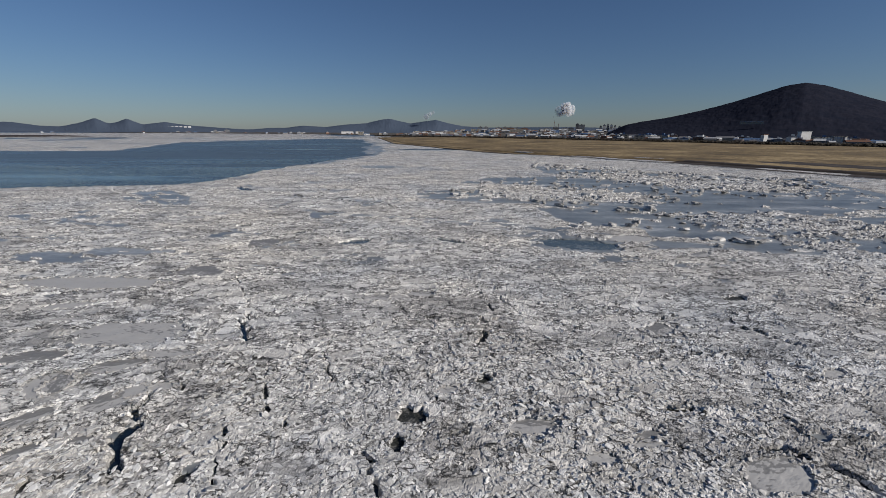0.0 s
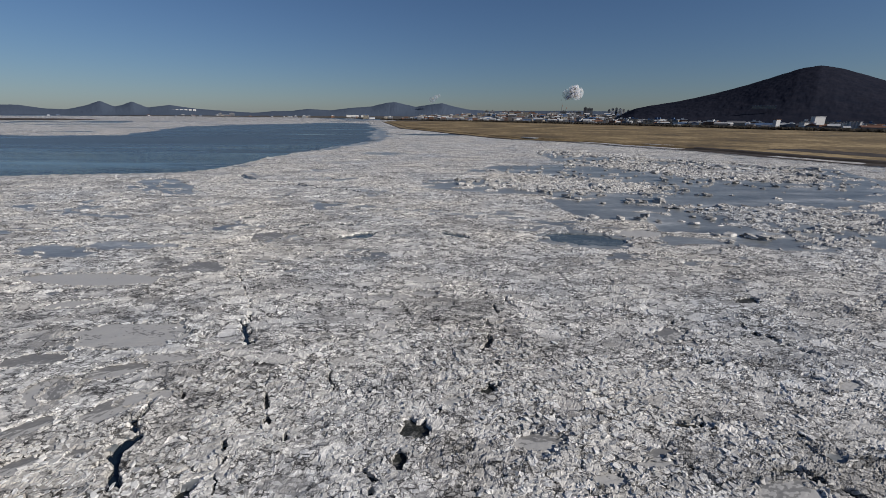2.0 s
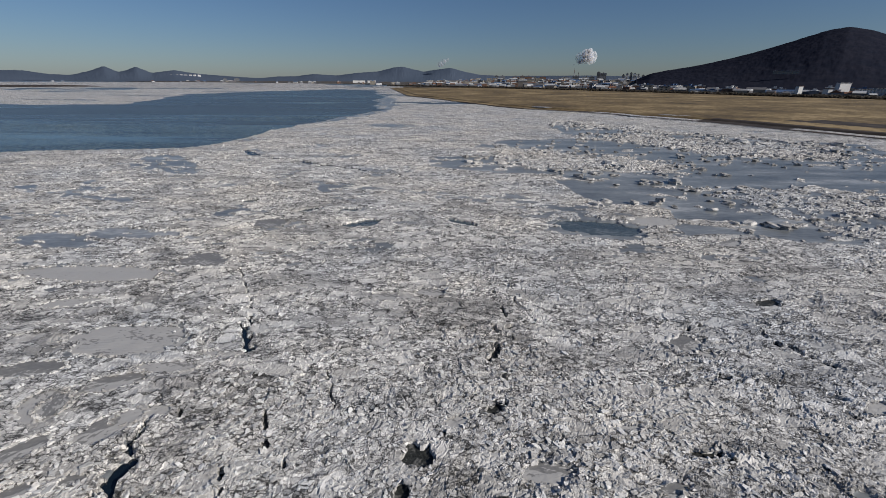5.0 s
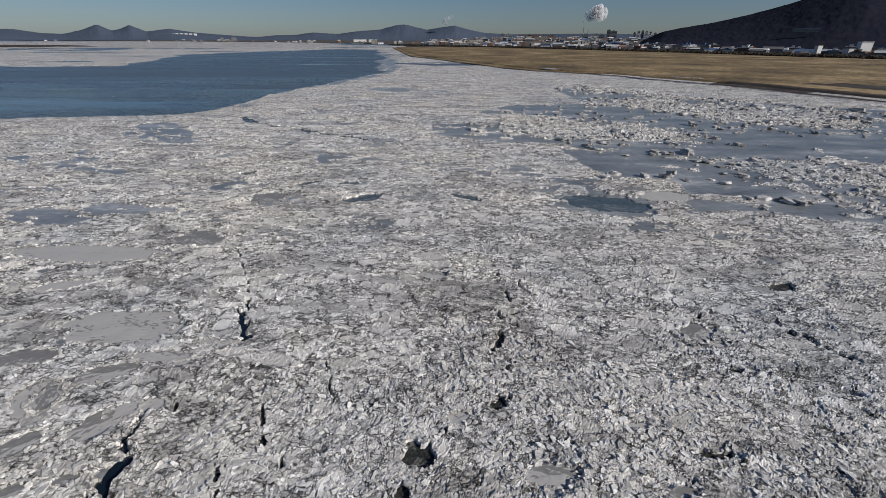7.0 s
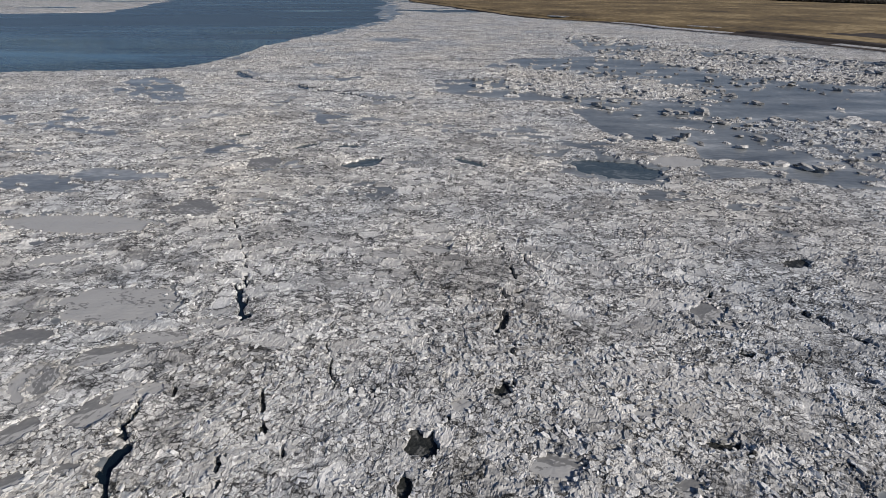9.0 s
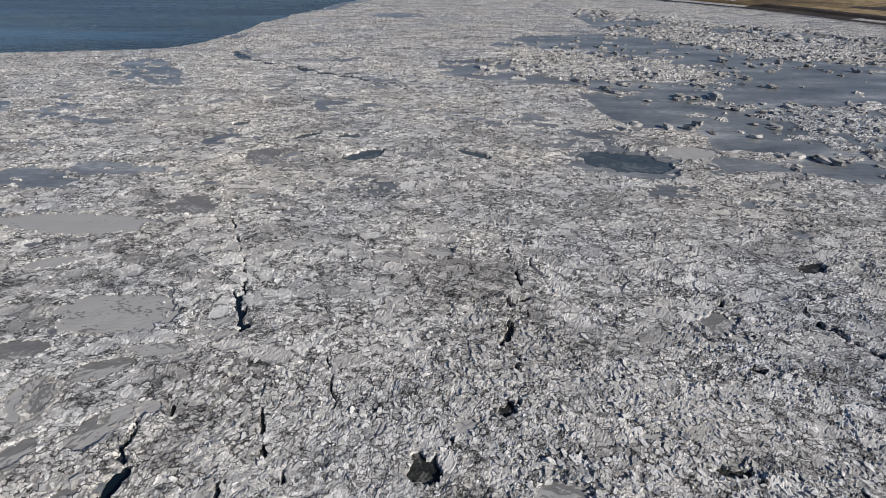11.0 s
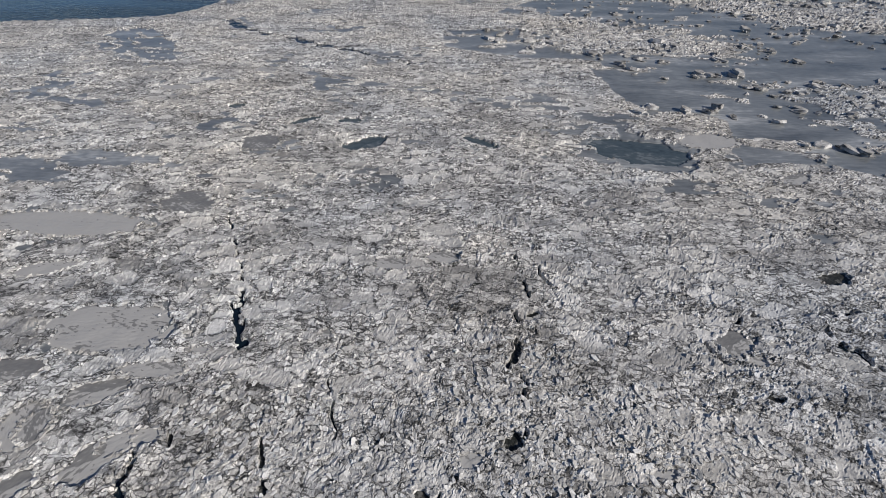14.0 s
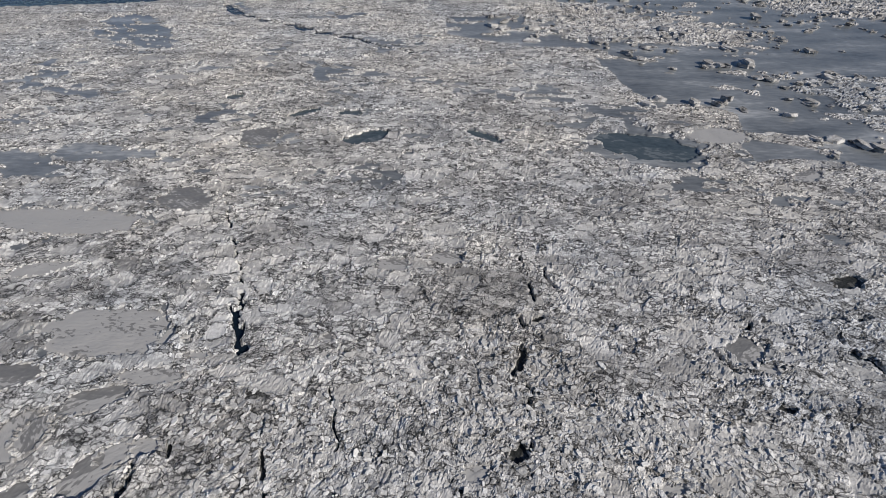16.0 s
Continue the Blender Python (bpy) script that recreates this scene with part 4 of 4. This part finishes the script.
for k, (az, far) in enumerate(sites):
    m = pose(*polar(az, far, rise(az, far)), 0, 0, -az + rnd.choice((0, 0, 90, 15, -20)))
    if k < 16:
        ob = protos[k]
        ob.matrix_basis = m
    else:
        ob = copy_thing(protos[(k * 7) % 16], m)
    ob.scale = [rnd.uniform(0.75, 1.15)] * 3


def tower_block(az, far, w, d, h, paint, label):
    root = new("apartment_building")
    bm = bmesh.new()
    box(bm, -w / 2, w / 2, -d / 2, d / 2, -2, h)
    part("wall", bm, paint, root)
    bm = bmesh.new()
    box(bm, -w / 2 - 0.3, w / 2 + 0.3, -d / 2 - 0.3, d / 2 + 0.3, h, h + 1.2)
    box(bm, -3, 3, -3, 3, h + 1.2, h + 5)
    part("roof", bm, ROOFS[0], root)
    for f in range(int(h / 6)):
        bm = bmesh.new()
        box(bm, -w / 2 + 2, w / 2 - 2, -d / 2 - 0.1, -d / 2 + 0.1, 2 + f * 6, 4.4 + f * 6)
        part("window", bm, GLASS, root)
    root.matrix_basis = pose(*polar(az, far, rise(az, min(far, 2600))), 0, 0, -az)
    return tagged(root, label, "apartments", "apartment buildings")


# the last two, far left, are pale blocks greyed to paint in haze
for az, far, w, h, p in ((17.1, 2550, 16, 36, 4), (17.6, 2560, 34, 32, 1), (20.2, 2550, 14, 30, 0), (20.6, 2560, 12, 34, 1), (21.0, 2550, 16, 32, 0), (21.4, 2570, 12, 30, 0), (21.9, 2550, 14, 27, 1), (19.8, 2550, 12, 24, 1), (13.5, 2300, 40, 10, 0), (14.6, 2250, 30, 14, 1),
                        (5.3, 2200, 20, 18, 1), (6.0, 2250, 24, 17, 1), (7.6, 2000, 26, 11, 3), (8.4, 2050, 22, 12, 3), (9.1, 1980, 28, 11, 3), (9.9, 2060, 24, 10, 2), (10.8, 2000, 26, 10, 3), (15.8, 2300, 40, 12, 0), (16.4, 2200, 24, 12, 1), (-26.2, 3300, 20, 14, 1), (-25.0, 3300, 30, 16, 1)):
    tower_block(az, far, w, 14, h, PAINTS[p], "distant pale apartment building in the town haze" if p != 3 else "brick-coloured apartment building in the town")


def hall(az, far, w, d, h, paint, roof, label, up=1.3, turn=0):
    root = new("hall")
    bm = bmesh.new()
    box(bm, -w / 2, w / 2, -d / 2, d / 2, -1 if up < 10 else -4 if far < 2000 else -14, h)
    part("wall", bm, paint, root)
    bm = bmesh.new()
    box(bm, -w / 2 - 0.4, w / 2 + 0.4, -d / 2 - 0.4, d / 2 + 0.4, h, h + 0.5)
    part("roof", bm, roof, root)
    bm = bmesh.new()
    box(bm, -w * 0.12, w * 0.12, -d / 2 - 0.1, -d / 2 + 0.1, 0, min(3.5, h * 0.6))
    part("door", bm, PAINTS[4], root)
    root.matrix_basis = pose(*polar(az, far, up), 0, 0, turn - az)
    return tagged(root, label, "building")


hall(39.3, 760, 13, 7, 16, PAINTS[0], ROOFS[3], "tall pale box-shaped hall beside the marsh", 1.3, 38)
hall(38.4, 755, 9, 9, 9, PAINTS[0], ROOFS[0], "small pale annexe beside the tall hall", 1.3, 38)
hall(36.1, 745, 6, 5, 12, PAINTS[0], ROOFS[2], "white building with a red-brown roof edge by the marsh", 1.3, 45)
hall(0.1, 1330, 20, 14, 12, PAINTS[0], ROOFS[3], "bright white hall at the marsh edge")
hall(2.3, 1400, 36, 16, 12, PAINTS[2], ROOFS[3], "long cream hall in the town")
hall(-11.4, 2350, 60, 20, 11, PAINTS[0], ROOFS[3], "long white hall on the far shore")
hall(-9.9, 2350, 40, 20, 11, PAINTS[0], ROOFS[3], "long white hall on the far shore")
for i in range(7):
    hall(-31.2 + 0.42 * i, 3640, 17, 12, 8, PAINTS[0], ROOFS[0], "small white block on the distant hillside", 33)
for i in range(9):
    hall(40.4 + 0.24 * i, 750, 2.2, 6, 9 + 1.5 * (i > 4), PAINTS[0], ROOFS[0], "narrow white row house at the foot of the hill", 1.3, 38)
hall(34.8, 1115, 40, 4, 1.0, PAINTS[2], ROOFS[3], "long white-roofed shed on the hillside", 36.5)


# ---- the dark line of trees behind the marsh ----
def hedge():
    """Bare shrubs and small trees in a row, each a fan of thin twigs."""
    rnd = random.Random(31)
    v, f = [], []
    for k in range(2300):
        az = rnd.uniform(-8, 47)
        far = float(np.interp(az, [-8, 0, 8, 20, 33, 47], [1330, 1150, 1000, 840, 715, 670])) * rnd.uniform(0.985, 1.02)
        h, w = rnd.uniform(1.8, 4.8), rnd.uniform(2.0, 4.5)
        x0, y0, _ = polar(az, far, 0)
        for b in range(7):
            a = rnd.uniform(0, 6.28)
            tx, ty, tz = x0 + w * rnd.uniform(0.3, 1) * math.cos(a), y0 + w * rnd.uniform(0.3, 1) * math.sin(a), 1.2 + h * rnd.uniform(0.5, 1)
            n = len(v)
            v += [(x0 - 0.5, y0, 1.0), (x0 + 0.5, y0 + 0.3, 1.0), (tx + 0.7, ty + 0.2, tz - 0.5), (tx - 0.6, ty, tz)]
            f.append((n, n + 1, n + 2, n + 3))
    return tagged(quads("hedge", np.array(v), np.array(f), SHRUB), "dark line of leafless shrubs behind the marsh", "shrubs", kind="stuff")


hedge()


# ---- chimneys and steam ----
def chimney(az, far, h):
    root = new("chimney")
    for name, z0, z1, m in (("shaft", -2, h * 0.85, PAINTS[1]), ("top_band", h * 0.85, h, PAINTS[3])):
        bm = bmesh.new()
        bmesh.ops.create_cone(bm, cap_ends=True, segments=16, radius1=3.2 - 1.2 * z0 / h, radius2=3.2 - 1.2 * z1 / h, depth=z1 - z0)
        bmesh.ops.translate(bm, verts=bm.verts[:], vec=(0, 0, (z0 + z1) / 2))
        part(name, bm, m, root)
    root.matrix_basis = pose(*polar(az, far, 2))
    return tagged(root, "slender distant factory chimney", "chimney", "chimneys")


chimney(14.4, 3300, 85)
chimney(14.9, 3320, 70)


def plume(name, az, far, puffs, mat, label, seed):
    """Steam: many small soft puffs, wider with height."""
    rnd = random.Random(seed)
    bm = bmesh.new()
    for a0, e0, a1, e1, r0, r1, n in puffs:
        for i in range(n):
            t = rnd.random()
            r = (r0 + (r1 - r0) * t) * rnd.uniform(0.5, 1.1)
            s = (r0 + (r1 - r0) * t)
            p = Vector(polar(a0 + (a1 - a0) * t, far, far * math.tan(radians(e0 + (e1 - e0) * t)) + 16)) + Vector((rnd.gauss(0, s * 0.6), rnd.gauss(0, s * 0.6), rnd.gauss(0, s * 0.5)))
            made = bmesh.ops.create_icosphere(bm, subdivisions=2, radius=r, matrix=Matrix.Translation(p))
            for vert in made["verts"]:
                vert.co += (vert.co - p) * 0.25 * noise.noise(vert.co / (r * 0.6))
    for fc in bm.faces:
        fc.smooth = True
    return tagged(part(name, bm, mat), label, "steam", kind="stuff")


plume("steam", 15.5, 3350, [(14.8, 2.05, 16.2, 2.7, 12, 26, 34), (15.2, 2.5, 15.8, 3.3, 22, 11, 28)], STEAM, "white steam cloud above the factory chimneys", 1)
plume("smoke", 14.4, 3350, [(14.4, 1.4, 14.8, 2.6, 6, 12, 9)], SMOKE, "thin dark smoke rising from a chimney", 2)
plume("steam", -1.1, 4000, [(-1.5, 1.6, -0.8, 2.3, 26, 20, 5)], VAPOUR, "faint white steam beyond the hills", 3)


# ---- loose slabs lying on the pack ice nearest to the drone's way ----
def slab(k):
    """A thin broken slab of ice with an uneven edge."""
    rnd = random.Random(700 + k)
    bm = bmesh.new()
    n, thick = rnd.randint(5, 7), rnd.uniform(0.10, 0.22)
    pts = []
    for i in range(n):
        a = 6.2832 * i / n + rnd.uniform(-0.35, 0.35)
        f = rnd.uniform(0.7, 1.1)
        pts.append(bm.verts.new((f * math.cos(a), 0.75 * f * math.sin(a), -thick)))
        pts.append(bm.verts.new((0.93 * f * math.cos(a), 0.70 * f * math.sin(a), thick * rnd.uniform(0.6, 1.3))))
    made = bmesh.ops.convex_hull(bm, input=pts)
    bmesh.ops.delete(bm, geom=[v for v in made["geom_interior"] if isinstance(v, bmesh.types.BMVert)], context='VERTS')
    bmesh.ops.triangulate(bm, faces=bm.faces[:])
    me = bpy.data.meshes.new("ice_slab")
    bm.to_mesh(me)
    bm.free()
    me.materials.append(FLOE if k % 3 == 0 else BLOCK)
    return me


slabs = [slab(k) for k in range(12)]
rnd = random.Random(77)
pack = bpy.data.objects["pack_ice"]
dice = np.random.default_rng(78)
ly = 15 + 105 * dice.random(60000) ** 1.5
lx = dice.uniform(-1, 1, 60000) * (ly * 1.05 + 6)
lz, lr = ice(lx, ly)
clear = np.min([np.hypot((lx - e[0]) / e[2], (ly - e[1]) / max(e[3], 0.4 * e[2])) for e in FLOES], 0) > 1.15
keep = np.nonzero((lr > 0.9) & (lz > -0.05) & clear & (fbm(lx / 4, ly / 3, 3, 141) > 0.40))[0]
keep = keep[np.argsort(np.hypot(lx[keep], ly[keep] - 6))][:9000]
size = np.clip(dice.lognormal(-2.35, 0.42, len(keep)), 0.05, 0.26) * (0.8 + ly[keep] / 90)
jv, jf, base = [], [], 0
shapes = [(np.array([v.co for v in me.vertices]), np.array([p.vertices for p in me.polygons])) for me in slabs]
for count, i in enumerate(keep):
    s, k = size[count], rnd.randrange(12)
    m = Matrix.LocRotScale((lx[i], ly[i], lz[i] + 0.10 * s), Euler((rnd.gauss(0, 0.20), rnd.gauss(0, 0.20), rnd.uniform(0, 6.28))), (s * 1.5, s, s * rnd.uniform(0.35, 0.7)))
    if count < 290:
        ob = new("ice_slab", slabs[k])
        ob.parent = pack
        ob.matrix_basis = m
    else:
        a = np.array(m)
        v, fc = shapes[k]
        jv.append(v @ a[:3, :3].T + a[:3, 3])
        jf.append(fc + base)
        base += len(v)
me = bpy.data.meshes.new("loose_slabs")
me.from_pydata(np.concatenate(jv).tolist(), [], np.concatenate(jf).tolist())
me.materials.append(CHIP)
rest = new("loose_slabs", me)
rest.parent = pack
tagged(rest, "scattered small slabs of broken ice", kind="stuff")
